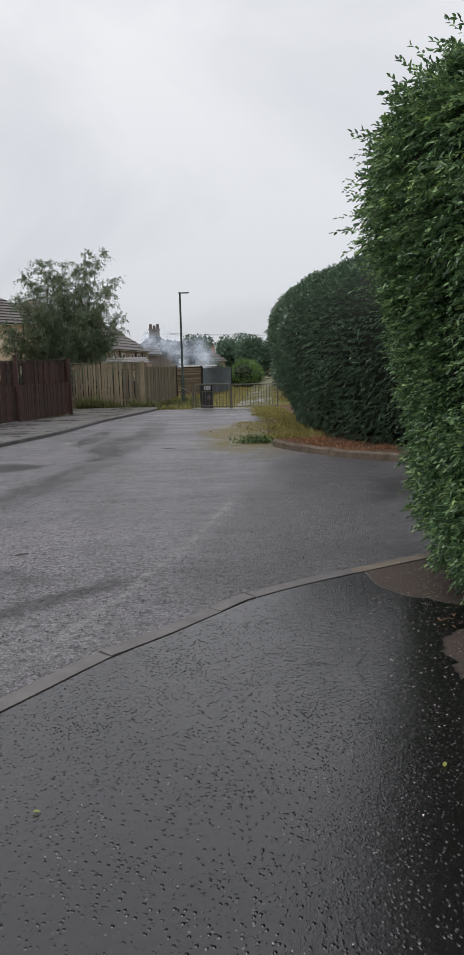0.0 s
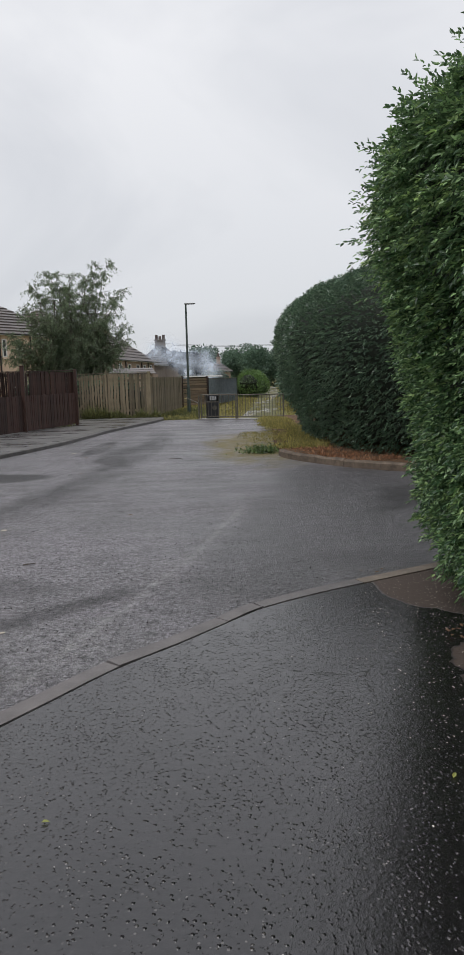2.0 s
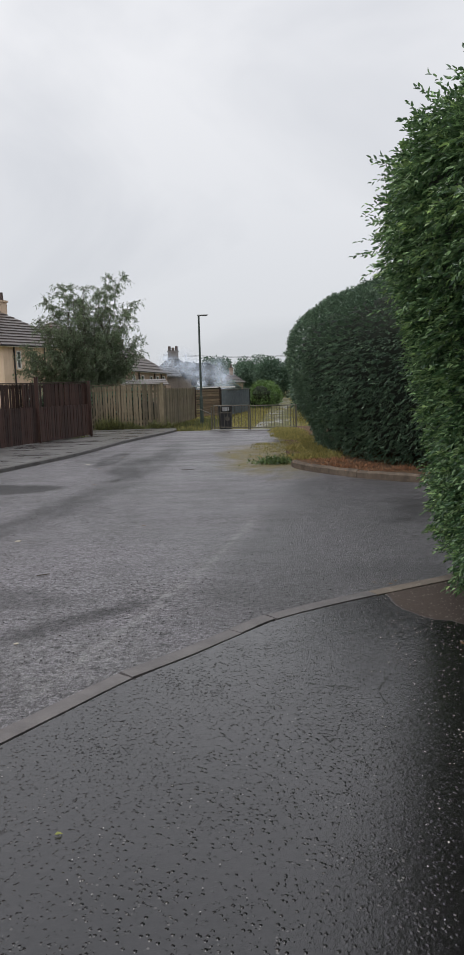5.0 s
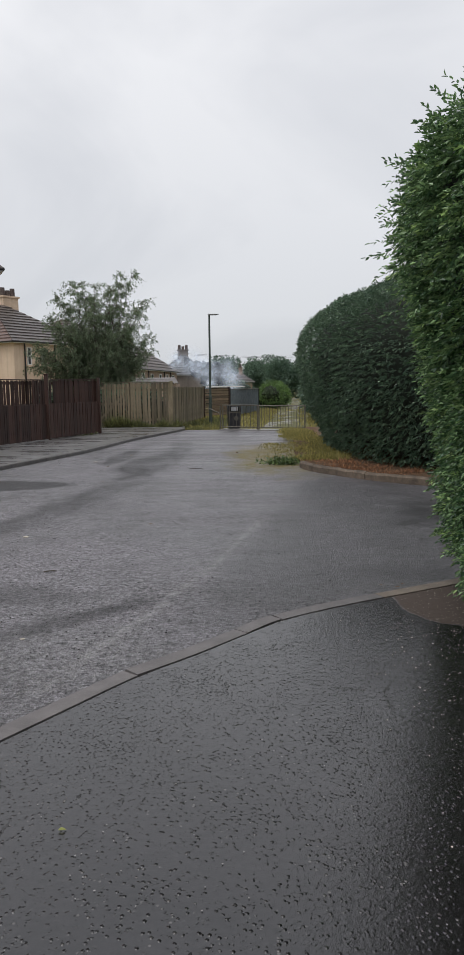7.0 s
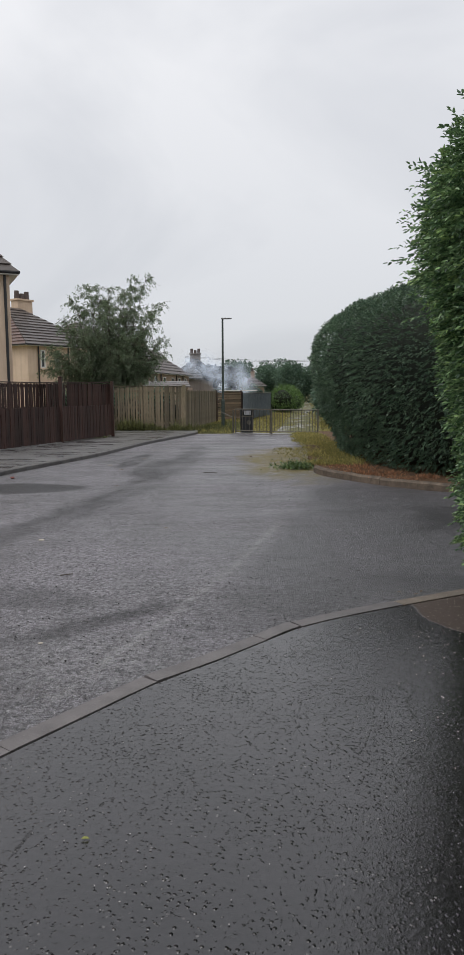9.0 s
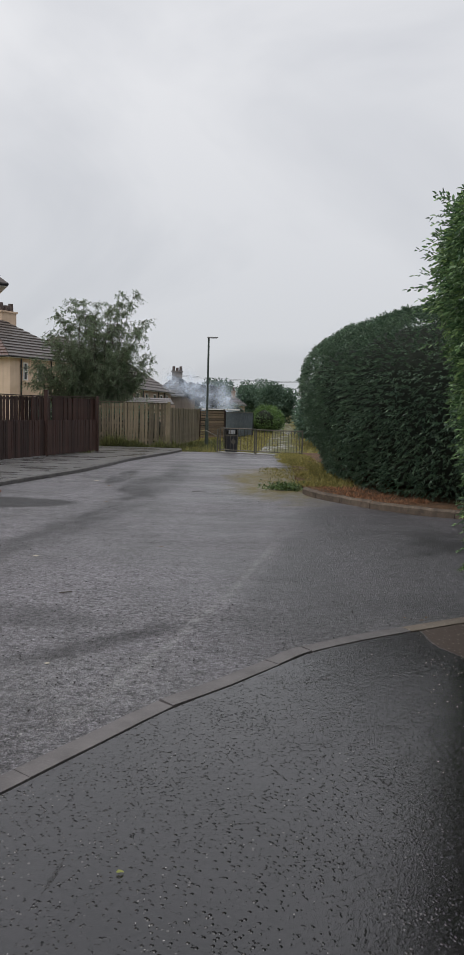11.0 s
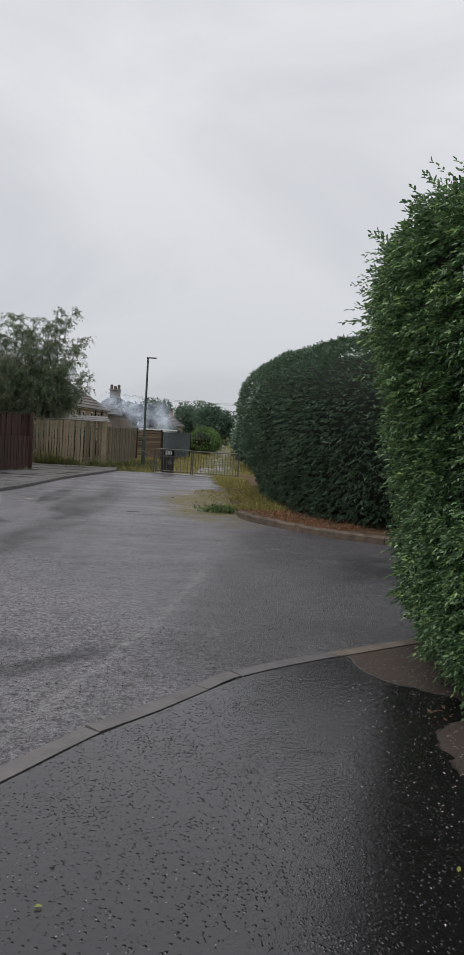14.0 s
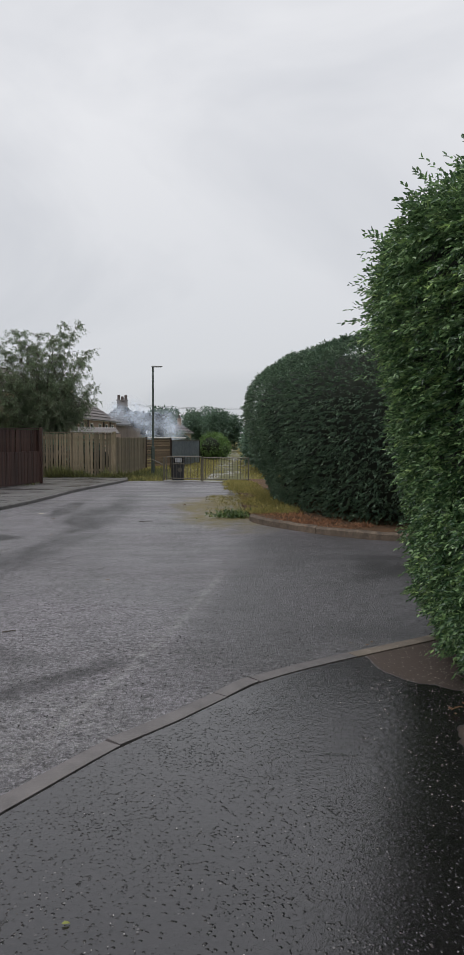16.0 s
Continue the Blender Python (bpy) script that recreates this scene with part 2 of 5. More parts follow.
    streak = n.ramp(n.noise(1.3, 7, 0.75, n.mapped((1.0, 0.35, 1), (0, 0, -0.16)), 0.1), (0.36, 0.25), (0.58, 1.0))
    tyre = n.math("MAXIMUM", tyre, n.math("MAXIMUM", n.blob(-2.25, 14.9, 0.62, 2.4, 0.45, 0.9, 0.3), n.blob(-3.15, 16.7, 0.34, 1.9, 0.5, 1.1, 0.3)))
    tyre = n.math("MULTIPLY", tyre, streak)
    base = n.mix(n.math("MULTIPLY", tyre, 0.95), base, (0.028, 0.027, 0.029))
    film = n.ramp(n.noise(1.5, 6, 0.65, n.mapped((0.55, 1.1, 1), (0, 0, -0.2))), (0.545, 0.0), (0.585, 1.0))
    film = n.math("MULTIPLY", film, n.blob(-2.0, 14.5, 3.6, 7.5, 0.3, 0.8, 0.3))
    base = n.mix(n.math("MULTIPLY", film, 0.42), base, (0.040, 0.039, 0.040))
    moss = n.math("MULTIPLY", n.blob(0.55, 16.4, 1.35, 4.2, 0.5, 1.0, 0.4), n.ramp(n.noise(5, 6, 0.8), (0.34, 0.0), (0.54, 0.85)))
    base = n.mix(moss, base, n.mix(n.noise(40, 3), (0.13, 0.11, 0.035), (0.26, 0.21, 0.075)))
    dark = n.math("MAXIMUM", n.blob(4.3, 8.6, 3.4, 2.4, 0.5, 1.6, 0.55), n.blob(-4.3, 11.7, 1.25, 0.75, 0.4, 1.4, 0.2))
    dark = n.math("MAXIMUM", dark, n.math("MULTIPLY", n.blob(-2.6, 5.4, 1.6, 0.32, 0.4, 1.6, 0.3), 0.45))
    base = n.mix(n.math("MULTIPLY", dark, 0.88), base, (0.026, 0.026, 0.027))
    n.put(base, "Base Color")
    wet = n.ramp(n.noise(0.9, 6, 0.65, n.mapped((0.32, 1.15, 1), (0, 0, -0.22)), 0.1), (0.38, 0.30), (0.60, 0.60))
    damp = n.math("MAXIMUM", n.math("MAXIMUM", dark, tyre), n.math("MULTIPLY", later, 0.35))
    n.put(n.mix(moss, n.mix(n.math("MULTIPLY", damp, 0.8), wet, 0.42), 0.85), "Roughness")
    n.put(n.mix(n.math("MAXIMUM", n.math("MULTIPLY", damp, 0.9), moss), n.mix(n.ramp(n.math("ADD", n.math("MULTIPLY", crumb, 0.6), n.math("MULTIPLY", coarse, 0.4)), (0.44, 0.0), (0.56, 1.0)), 0.55, 2.45), 0.28), "Specular IOR Level")
    h = n.math("ADD", n.math("MULTIPLY", n.ramp(chips, (0.0, 1.0), (0.6, 0.0)), 0.6), n.math("MULTIPLY", fine, 0.3))
    h = n.math("SUBTRACT", h, n.math("MULTIPLY", n.math("MAXIMUM", speck, lost), 0.8))
    h = n.math("ADD", h, n.math("MULTIPLY", crumb, 1.2))
    n.bump(h, 0.9, 0.010)
    return n.m


def mat_stone(name, a, b, rough=0.6, grain=120, vary=0.35):
    n = Nodes(name, rough)
    base = n.mix(n.ramp(n.noise(6, 5, 0.65), (0.35, 0.0), (0.68, 1.0)), a, b)
    base = n.mix(n.math("MULTIPLY", n.random(), vary), base, rgb(a, 0.6))
    base = n.mix(n.math("MULTIPLY", n.ramp(n.noise(grain, 2), (0.55, 0.0), (0.7, 1.0)), 0.35), base, rgb(b, 1.4))
    n.put(base, "Base Color")
    n.bump(n.noise(grain, 4, 0.65), 0.35, 0.004)
    return n.m


def mat_paving():
    n = Nodes("wet_paving", spec=0.6)
    streak = n.noise(1.1, 5, 0.65, n.mapped((0.6, 1.7, 1), (0, 0, 0.12)))
    m = n.ramp(streak, (0.40, 0.0), (0.60, 1.0))
    base = n.mix(m, (0.075, 0.073, 0.073), (0.165, 0.160, 0.158))
    base = n.mix(0.6, base, n.mix(n.ramp(n.noise(60, 3, 0.7), (0.4, 0.0), (0.6, 1.0)), (0.55, 0.55, 0.55), (1.4, 1.4, 1.4)), "MULTIPLY")
    n.put(base, "Base Color")
    n.put(n.mix(m, 0.22, 0.45), "Roughness")
    n.bump(n.noise(90, 3, 0.7), 0.4, 0.004)
    return n.m


def mat_wood(name, a, b, rough=0.65, algae=(0.06, 0.075, 0.03), green=0.25):
    n = Nodes(name, rough, spec=0.35)
    grain = n.noise(14, 5, 0.65, n.mapped((6, 6, 0.35)))
    base = n.mix(n.ramp(grain, (0.32, 0.0), (0.7, 1.0)), a, b)
    base = n.mix(0.85, base, n.mix(n.random(), (0.45, 0.45, 0.46), (1.35, 1.33, 1.28)), "MULTIPLY")
    base = n.mix(n.math("MULTIPLY", n.ramp(n.noise(1.6, 4), (0.45, 0.0), (0.7, 1.0)), green), base, algae)
    n.put(base, "Base Color")
    n.bump(grain, 0.3, 0.004)
    return n.m


def mat_leaf(name, young, old, rough=0.42, trans=0.25):
    n = Nodes(name, rough, spec=0.6)
    r = n.island()
    col = n.ramp(r, (0.0, rgb(old, 0.35)), (0.42, rgb(old, 0.9)), (0.82, young), (1.0, rgb(young, 1.6)))
    patch = n.noise(1.4, 3)
    col = n.mix(n.ramp(patch, (0.3, 0.5), (0.7, 0.0)), col, old)
    n.put(col, "Base Color")
    tl = n.t.nodes.new("ShaderNodeBsdfTranslucent")
    n.link(n.mix(0.5, col, rgb(young, 1.6)), tl.inputs[0])
    mx = n.t.nodes.new("ShaderNodeMixShader")
    mx.inputs[0].default_value = trans
    out = n.t.nodes["Material Output"]
    n.link(n.b.outputs[0], mx.inputs[1])
    n.link(tl.outputs[0], mx.inputs[2])
    n.link(mx.outputs[0], out.inputs[0])
    return n.m


def mat_render(name, a, b):
    n = Nodes(name, 0.85, spec=0.2)
    base = n.mix(n.ramp(n.noise(0.8, 5, 0.65), (0.35, 0.0), (0.7, 1.0)), a, b)
    streak = n.noise(3, 4, 0.6, n.mapped((1.5, 1.5, 0.12)))
    base = n.mix(n.math("MULTIPLY", n.ramp(streak, (0.5, 0.0), (0.75, 1.0)), 0.35), base, rgb(a, 0.6))
    n.put(base, "Base Color")
    n.bump(n.noise(90, 3), 0.4, 0.006)
    return n.m


def mat_plain(name, col, rough=0.5, metal=0.0, vary=0.25, grain=25):
    n = Nodes(name, rough, metal)
    base = n.mix(n.ramp(n.noise(grain, 5, 0.65), (0.35, 0.0), (0.7, 1.0)), rgb(col, 1 - vary), rgb(col, 1 + vary))
    n.put(base, "Base Color")
    n.put(n.ramp(n.noise(grain * 0.6, 4), (0.3, rough * 0.75), (0.7, min(1, rough * 1.25))), "Roughness")
    n.bump(n.noise(grain * 5, 3), 0.12, 0.003)
    return n.m


def mat_soil(name, a, b, c, scale=3.0):
    n = Nodes(name, 0.9, spec=0.2)
    base = n.mix(n.ramp(n.noise(scale, 5, 0.7), (0.36, 0.0), (0.66, 1.0)), a, b)
    base = n.mix(n.ramp(n.noise(scale * 9, 5, 0.7), (0.42, 0.0), (0.62, 0.8)), base, c)
    n.put(base, "Base Color")
    n.bump(n.noise(scale * 16, 5, 0.7), 0.9, 0.03)
    return n.m


def mat_track():
    n = Nodes("wet_track", 0.5)
    patch = n.noise(0.5, 5, 0.6, n.mapped((1.4, 0.5, 1)))
    m = n.ramp(patch, (0.50, 0.0), (0.63, 1.0))
    base = n.mix(m, n.mix(n.noise(14, 5, 0.7), (0.06, 0.065, 0.015), (0.15, 0.14, 0.05)), n.mix(n.noise(30, 4), (0.10, 0.095, 0.09), (0.20, 0.19, 0.18)))
    n.put(base, "Base Color")
    n.put(n.mix(m, 0.85, 0.16), "Roughness")
    n.bump(n.noise(30, 5, 0.7), 0.4, 0.02)
    return n.m


def mat_roof(name, a, b, rough=0.34):
    n = Nodes(name, rough, spec=0.5)
    base = n.mix(n.ramp(n.noise(2.2, 5, 0.65), (0.35, 0.0), (0.68, 1.0)), a, b)
    base = n.mix(n.math("MULTIPLY", n.random(), 0.4), base, rgb(a, 0.7))
    n.put(base, "Base Color")
    n.bump(n.noise(30, 4), 0.4, 0.01)
    return n.m


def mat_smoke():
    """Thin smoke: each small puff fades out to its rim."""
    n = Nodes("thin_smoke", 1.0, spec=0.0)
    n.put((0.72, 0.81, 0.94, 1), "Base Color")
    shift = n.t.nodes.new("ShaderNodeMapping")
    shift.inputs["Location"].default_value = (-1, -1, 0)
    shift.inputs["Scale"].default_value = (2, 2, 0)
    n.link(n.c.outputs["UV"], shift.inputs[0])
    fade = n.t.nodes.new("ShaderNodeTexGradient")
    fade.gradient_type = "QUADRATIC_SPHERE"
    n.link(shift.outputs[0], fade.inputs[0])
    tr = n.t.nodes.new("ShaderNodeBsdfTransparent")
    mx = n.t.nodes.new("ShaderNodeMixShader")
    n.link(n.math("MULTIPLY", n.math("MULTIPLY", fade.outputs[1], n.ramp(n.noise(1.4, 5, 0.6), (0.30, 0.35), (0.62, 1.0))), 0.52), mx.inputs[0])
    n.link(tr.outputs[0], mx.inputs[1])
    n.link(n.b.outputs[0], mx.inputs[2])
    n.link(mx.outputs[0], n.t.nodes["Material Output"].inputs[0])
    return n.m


M = {
    "pavement": mat_pavement(),
    "road": mat_road(),
    "kerb": mat_stone("kerb_concrete", (0.108, 0.098, 0.098), (0.178, 0.163, 0.161), 0.5),
    "kerb_dark": mat_stone("damp_kerb_concrete", (0.060, 0.056, 0.053), (0.150, 0.142, 0.134), 0.4, 40),
    "edging": mat_stone("edging_stone", (0.060, 0.045, 0.034), (0.175, 0.132, 0.096), 0.8, 22),
    "kerb_brown": mat_stone("stained_kerb_concrete", (0.150, 0.122, 0.098), (0.24, 0.20, 0.16), 0.65),
    "slab": mat_stone("pale_concrete", (0.16, 0.155, 0.15), (0.26, 0.25, 0.24), 0.4, 60),
    "paving": mat_paving(),
    "dark_wood": mat_wood("dark_brown_stained_timber", (0.032, 0.0155, 0.012), (0.068, 0.031, 0.0245), 0.5, (0.03, 0.035, 0.015), 0.15),
    "grey_wood": mat_wood("weathered_timber", (0.112, 0.092, 0.064), (0.25, 0.208, 0.146), 0.75, (0.10, 0.10, 0.04), 0.5),
    "brown_wood": mat_wood("weathered_brown_slats", (0.12, 0.085, 0.058), (0.24, 0.175, 0.12), 0.75),
    "hedge_leaf": mat_leaf("hedge_leaf", (0.26, 0.40, 0.175), (0.050, 0.115, 0.052), 0.25, 0.16),
    "hedge_tip": mat_leaf("hedge_tip_leaf", (0.36, 0.50, 0.18), (0.12, 0.23, 0.075), 0.28, 0.22),
    "hedge_dark_leaf": mat_leaf("hedge_dark_leaf", (0.185, 0.275, 0.165), (0.045, 0.098, 0.063), 0.30, 0.18),
    "bush_leaf": mat_leaf("bush_leaf", (0.145, 0.245, 0.065), (0.07, 0.14, 0.035)),
    "clump_leaf": mat_leaf("clump_leaf", (0.14, 0.21, 0.07), (0.06, 0.11, 0.035), 0.5),
    "birch_leaf": mat_leaf("drooping_leaf", (0.225, 0.295, 0.165), (0.115, 0.170, 0.105), 0.5, 0.45),
    # tree_leaf: paled and blued, with distance haze put into the colour
    "tree_leaf": mat_leaf("tree_leaf", (0.13, 0.205, 0.13), (0.075, 0.135, 0.095), 0.55),
    "weed_leaf": mat_leaf("weed_leaf", (0.18, 0.19, 0.065), (0.085, 0.095, 0.033), 0.6),
    "grass": mat_leaf("dry_grass", (0.40, 0.34, 0.11), (0.19, 0.185, 0.05), 0.7),
    "russet": mat_leaf("dead_russet_grass", (0.42, 0.215, 0.11), (0.19, 0.095, 0.052), 0.8),
    # core: near-black in place of the shade deep among the leaves
    "core": mat_plain("hedge_core_shade", (0.010, 0.016, 0.008), 0.95, 0, 0.4, 12),
    "bark": mat_plain("grey_bark", (0.10, 0.085, 0.07), 0.85, 0, 0.4, 14),
    "twig": mat_plain("green_twig", (0.06, 0.06, 0.025), 0.7, 0, 0.3, 40),
    "ground": mat_soil("rough_grass_ground", (0.10, 0.105, 0.03), (0.21, 0.185, 0.06), (0.11, 0.085, 0.04), 1.2),
    "bed": mat_soil("needle_strewn_soil", (0.085, 0.055, 0.035), (0.21, 0.118, 0.066), (0.05, 0.038, 0.025), 2.5),
    "track": mat_track(),
    "galv": mat_plain("weathered_galvanised_steel", (0.13, 0.12, 0.10), 0.5, 0.5, 0.3, 20),
    "post_paint": mat_plain("dark_painted_steel", (0.045, 0.062, 0.054), 0.45, 0.1, 0.3, 12),
    "bin": mat_plain("black_plastic", (0.018, 0.019, 0.022), 0.4, 0, 0.25, 18),
    "label": mat_plain("pale_label", (0.30, 0.31, 0.32), 0.5, 0, 0.2, 60),
    "cream": mat_render("cream_harling", (0.58, 0.44, 0.325), (0.69, 0.545, 0.415)),
    "cream_far": mat_render("buff_harling", (0.30, 0.225, 0.175), (0.40, 0.31, 0.245)),
    "stone_far": mat_render("grey_harling", (0.15, 0.13, 0.12), (0.23, 0.20, 0.18)),
    "roof": mat_roof("brown_concrete_tile", (0.075, 0.062, 0.056), (0.13, 0.11, 0.10)),
    "roof_red": mat_roof("red_brown_tile", (0.12, 0.075, 0.062), (0.18, 0.115, 0.095)),
    "slate": mat_roof("grey_slate", (0.075, 0.076, 0.082), (0.125, 0.126, 0.132), 0.65),
    "slate_brown": mat_roof("grey_brown_slate", (0.105, 0.090, 0.084), (0.17, 0.148, 0.138), 0.65),
    "white": mat_plain("white_paint", (0.70, 0.69, 0.66), 0.45, 0, 0.1, 10),
    "black": mat_plain("black_gutter", (0.015, 0.015, 0.016), 0.4, 0, 0.2, 10),
    "pot": mat_plain("clay_pot", (0.09, 0.068, 0.062), 0.8, 0, 0.3, 10),
    "metal_sheet": mat_plain("blue_grey_sheet", (0.25, 0.285, 0.31), 0.45, 0.2, 0.2, 4),
    "felt": mat_plain("pale_roof_sheet", (0.27, 0.265, 0.255), 0.5, 0, 0.2, 4),
    "petal": mat_plain("white_petal", (0.50, 0.45, 0.38), 0.7, 0, 0.2, 50),
    "chip": mat_plain("pale_road_stone", (0.33, 0.315, 0.31), 0.6, 0, 0.35, 90),
    "fallen": mat_leaf("fallen_yellow_leaf", (0.36, 0.38, 0.10), (0.26, 0.28, 0.07), 0.5),
    "dead": mat_leaf("dead_leaf", (0.22, 0.13, 0.05), (0.14, 0.08, 0.03), 0.7),
    "lamp_head": mat_plain("grey_lamp_head", (0.22, 0.22, 0.22), 0.5, 0.2, 0.15, 20),
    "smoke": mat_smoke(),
    "red_foil": mat_plain("red_foil", (0.17, 0.045, 0.035), 0.35, 0, 0.3, 60),
    "grit": mat_plain("dark_grit", (0.018, 0.016, 0.014), 0.8, 0, 0.4, 60),
}
gl = Nodes("window_glass", 0.06, spec=0.6)
gl.put((0.03, 0.035, 0.04, 1), "Base Color")
M["glass"] = gl.m

# ---- mesh helpers ----


def finish(name, me, mat, parent=None, label=""):
    if mat is not None and not me.materials:
        me.materials.append(M[mat])
    ob = new(name, me)
    if parent is not None:
        ob.parent = parent
    if label:
        tagged(ob, label)
    return ob


def part(name, bm, mat, parent=None, label=""):
    me = bpy.data.meshes.new(name)
    bm.to_mesh(me)
    bm.free()
    return finish(name, me, mat, parent, label)


def thing(name, label, category, at=(0, 0, 0), rz=0.0, group="", kind=""):
    ob = new(name)
    ob.empty_display_size = 0.2
    ob.matrix_basis = pose(*at, 0, 0, rz)
    return tagged(ob, label, category, group, kind)


def box(bm, x0, y0, z0, x1, y1, z1, bevel=0.0, m=None):
    g = bmesh.ops.create_cube(bm, size=1.0)["verts"]
    bmesh.ops.transform(bm, matrix=Matrix.LocRotScale(((x0 + x1) / 2, (y0 + y1) / 2, (z0 + z1) / 2), None, (x1 - x0, y1 - y0, z1 - z0)), verts=g)
    if bevel:
        edges = list({e for v in g for e in v.link_edges})
        r = bmesh.ops.bevel(bm, geom=edges, offset=bevel, segments=1, affect="EDGES")
        g = list({v for f in r["faces"] for v in f.verts} | {v for v in g if v.is_valid})
    if m is not None:
        bmesh.ops.transform(bm, matrix=m, verts=[v for v in g if v.is_valid])
    return bm


def boxed(*a, **k):
    return box(bmesh.new(), *a, **k)


def tube(bm, a, b, r0, r1=None, seg=10):
    a, b = Vector(a), Vector(b)
    r1 = r0 if r1 is None else r1
    g = bmesh.ops.create_cone(bm, cap_ends=True, segments=seg, radius1=r0, radius2=r1, depth=(b - a).length)["verts"]
    q = (b - a).to_track_quat("Z", "Y").to_matrix().to_4x4()
    bmesh.ops.transform(bm, matrix=Matrix.Translation((a + b) / 2) @ q, verts=g)
    return bm


def slab(name, pts, z0, z1, mat, kind="structure", label="", category=""):
    """A flat slab over a plan outline."""
    bm = bmesh.new()
    vs = [bm.verts.new((x, y, z1)) for x, y in pts]
    f = bm.faces.new(vs)
    if f.normal.z < 0:
        f.normal_flip()
    r = bmesh.ops.extrude_face_region(bm, geom=[f])
    bmesh.ops.translate(bm, vec=(0, 0, z0 - z1), verts=[v for v in r["geom"] if isinstance(v, bmesh.types.BMVert)])
    bmesh.ops.triangulate(bm, faces=[f for f in bm.faces if len(f.verts) > 4])
    bmesh.ops.recalc_face_normals(bm, faces=bm.faces)
    return tagged(part(name, bm, mat), label, category, kind=kind)


def spline(pts, step):
    """Points at even steps along a smooth line through pts."""
    P = [Vector((*p, 0)) if len(p) == 2 else Vector(p) for p in pts]
    out = []
    for i in range(len(P) - 1):
        p0, p1, p2, p3 = P[max(i - 1, 0)], P[i], P[i + 1], P[min(i + 2, len(P) - 1)]
        for k in range(24):
            t = k / 24
            out.append(0.5 * ((2 * p1) + (p2 - p0) * t + (2 * p0 - 5 * p1 + 4 * p2 - p3) * t * t + (3 * p1 - p0 - 3 * p2 + p3) * t ** 3))
    out.append(P[-1])
    d = np.concatenate([[0], np.cumsum([(b - a).length for a, b in zip(out, out[1:])])])
    s = np.arange(0, d[-1], step)
    A = np.array([tuple(p) for p in out])
    return np.stack([np.interp(s, d, A[:, k]) for k in range(3)], 1), s


def mesh_np(name, verts, faces):
    """A mesh from arrays: verts n x 3, faces m x k of equal length."""
    me = bpy.data.meshes.new(name)
    m, k = faces.shape
    me.vertices.add(len(verts))
    me.vertices.foreach_set("co", verts.astype(np.float32).ravel())
    me.loops.add(m * k)
    me.loops.foreach_set("vertex_index", faces.astype(np.int32).ravel())
    me.polygons.add(m)
    me.polygons.foreach_set("loop_start", np.arange(0, m * k, k, dtype=np.int32))
    me.update(calc_edges=True)
    me.validate()
    return me


def sticks(name, segs, mat, parent, sides=5):
    """Tapered sticks in one mesh: each (ax, ay, az, bx, by, bz, r0, r1)."""
    S = np.asarray(segs, float)
    a, b, r0, r1 = S[:, :3], S[:, 3:6], S[:, 6:7], S[:, 7:8]
    d = b - a
    d = d / np.maximum(np.linalg.norm(d, axis=1, keepdims=True), 1e-6)
    u = np.cross(d, np.where(np.abs(d[:, 2:]) > 0.9, [[1.0, 0, 0]], [[0, 0, 1.0]]))
    u /= np.linalg.norm(u, axis=1, keepdims=True)
    w = np.cross(d, u)
    ring = []
    for c, r in ((a, r0), (b, r1)):
        for k in range(sides):
            t = 2 * math.pi * k / sides
            ring.append(c + (u * math.cos(t) + w * math.sin(t)) * r)
    v = np.stack(ring, 1).reshape(-1, 3)
    i = np.arange(len(S))[:, None] * (2 * sides)
    f = np.concatenate([i + np.array([[k, (k + 1) % sides, sides + (k + 1) % sides, sides + k]]) for k in range(sides)], 0)
    return finish(name, mesh_np(name, v, f), mat, parent)


RNG = np.random.default_rng(7)


def unit(a):
    return a / np.maximum(np.linalg.norm(a, axis=1, keepdims=True), 1e-6)


def leaves(name, pos, axis, length, width, mat, parent, label="", fold=0.25, full=True, kind="", flat=None, tumble=0.6):
    """Many leaves in one mesh: each a small folded blade from pos along axis."""
    n = len(pos)
    axis = unit(axis)
    ref = RNG.normal(size=(n, 3)) * tumble + np.array([0, 0, 1.0]) if flat is None else flat
    side = unit(np.cross(axis, ref))
    up = np.cross(side, axis)
    L = (np.asarray(length) * RNG.uniform(0.65, 1.25, n))[:, None]
    W = (width * RNG.uniform(0.75, 1.2, n))[:, None]
    droop = up * L * RNG.uniform(-0.22, 0.05, n)[:, None]
    tip = pos + axis * L + droop
    lift = up * W * fold
    if full:
        v = np.stack([pos, pos + axis * L * 0.3 + side * W * 0.5 + lift, pos + axis * L * 0.7 + side * W * 0.36 + lift + droop * 0.5, tip,
                      pos + axis * L * 0.7 - side * W * 0.36 + lift + droop * 0.5, pos + axis * L * 0.3 - side * W * 0.5 + lift], 1).reshape(-1, 3)
        i = np.arange(n)[:, None] * 6
        f = np.concatenate([i + np.array([[0, 1, 2, 3]]), i + np.array([[0, 3, 4, 5]])], 0)
    else:
        v = np.stack([pos, pos + axis * L * 0.45 + side * W * 0.5 + lift, tip, pos + axis * L * 0.45 - side * W * 0.5 + lift], 1).reshape(-1, 3)
        i = np.arange(n)[:, None] * 4
        f = i + np.array([[0, 1, 2, 3]])
    ob = finish(name, mesh_np(name, v, f), mat, parent, label)
    if kind:
        tagged(ob, kind=kind)
    return ob


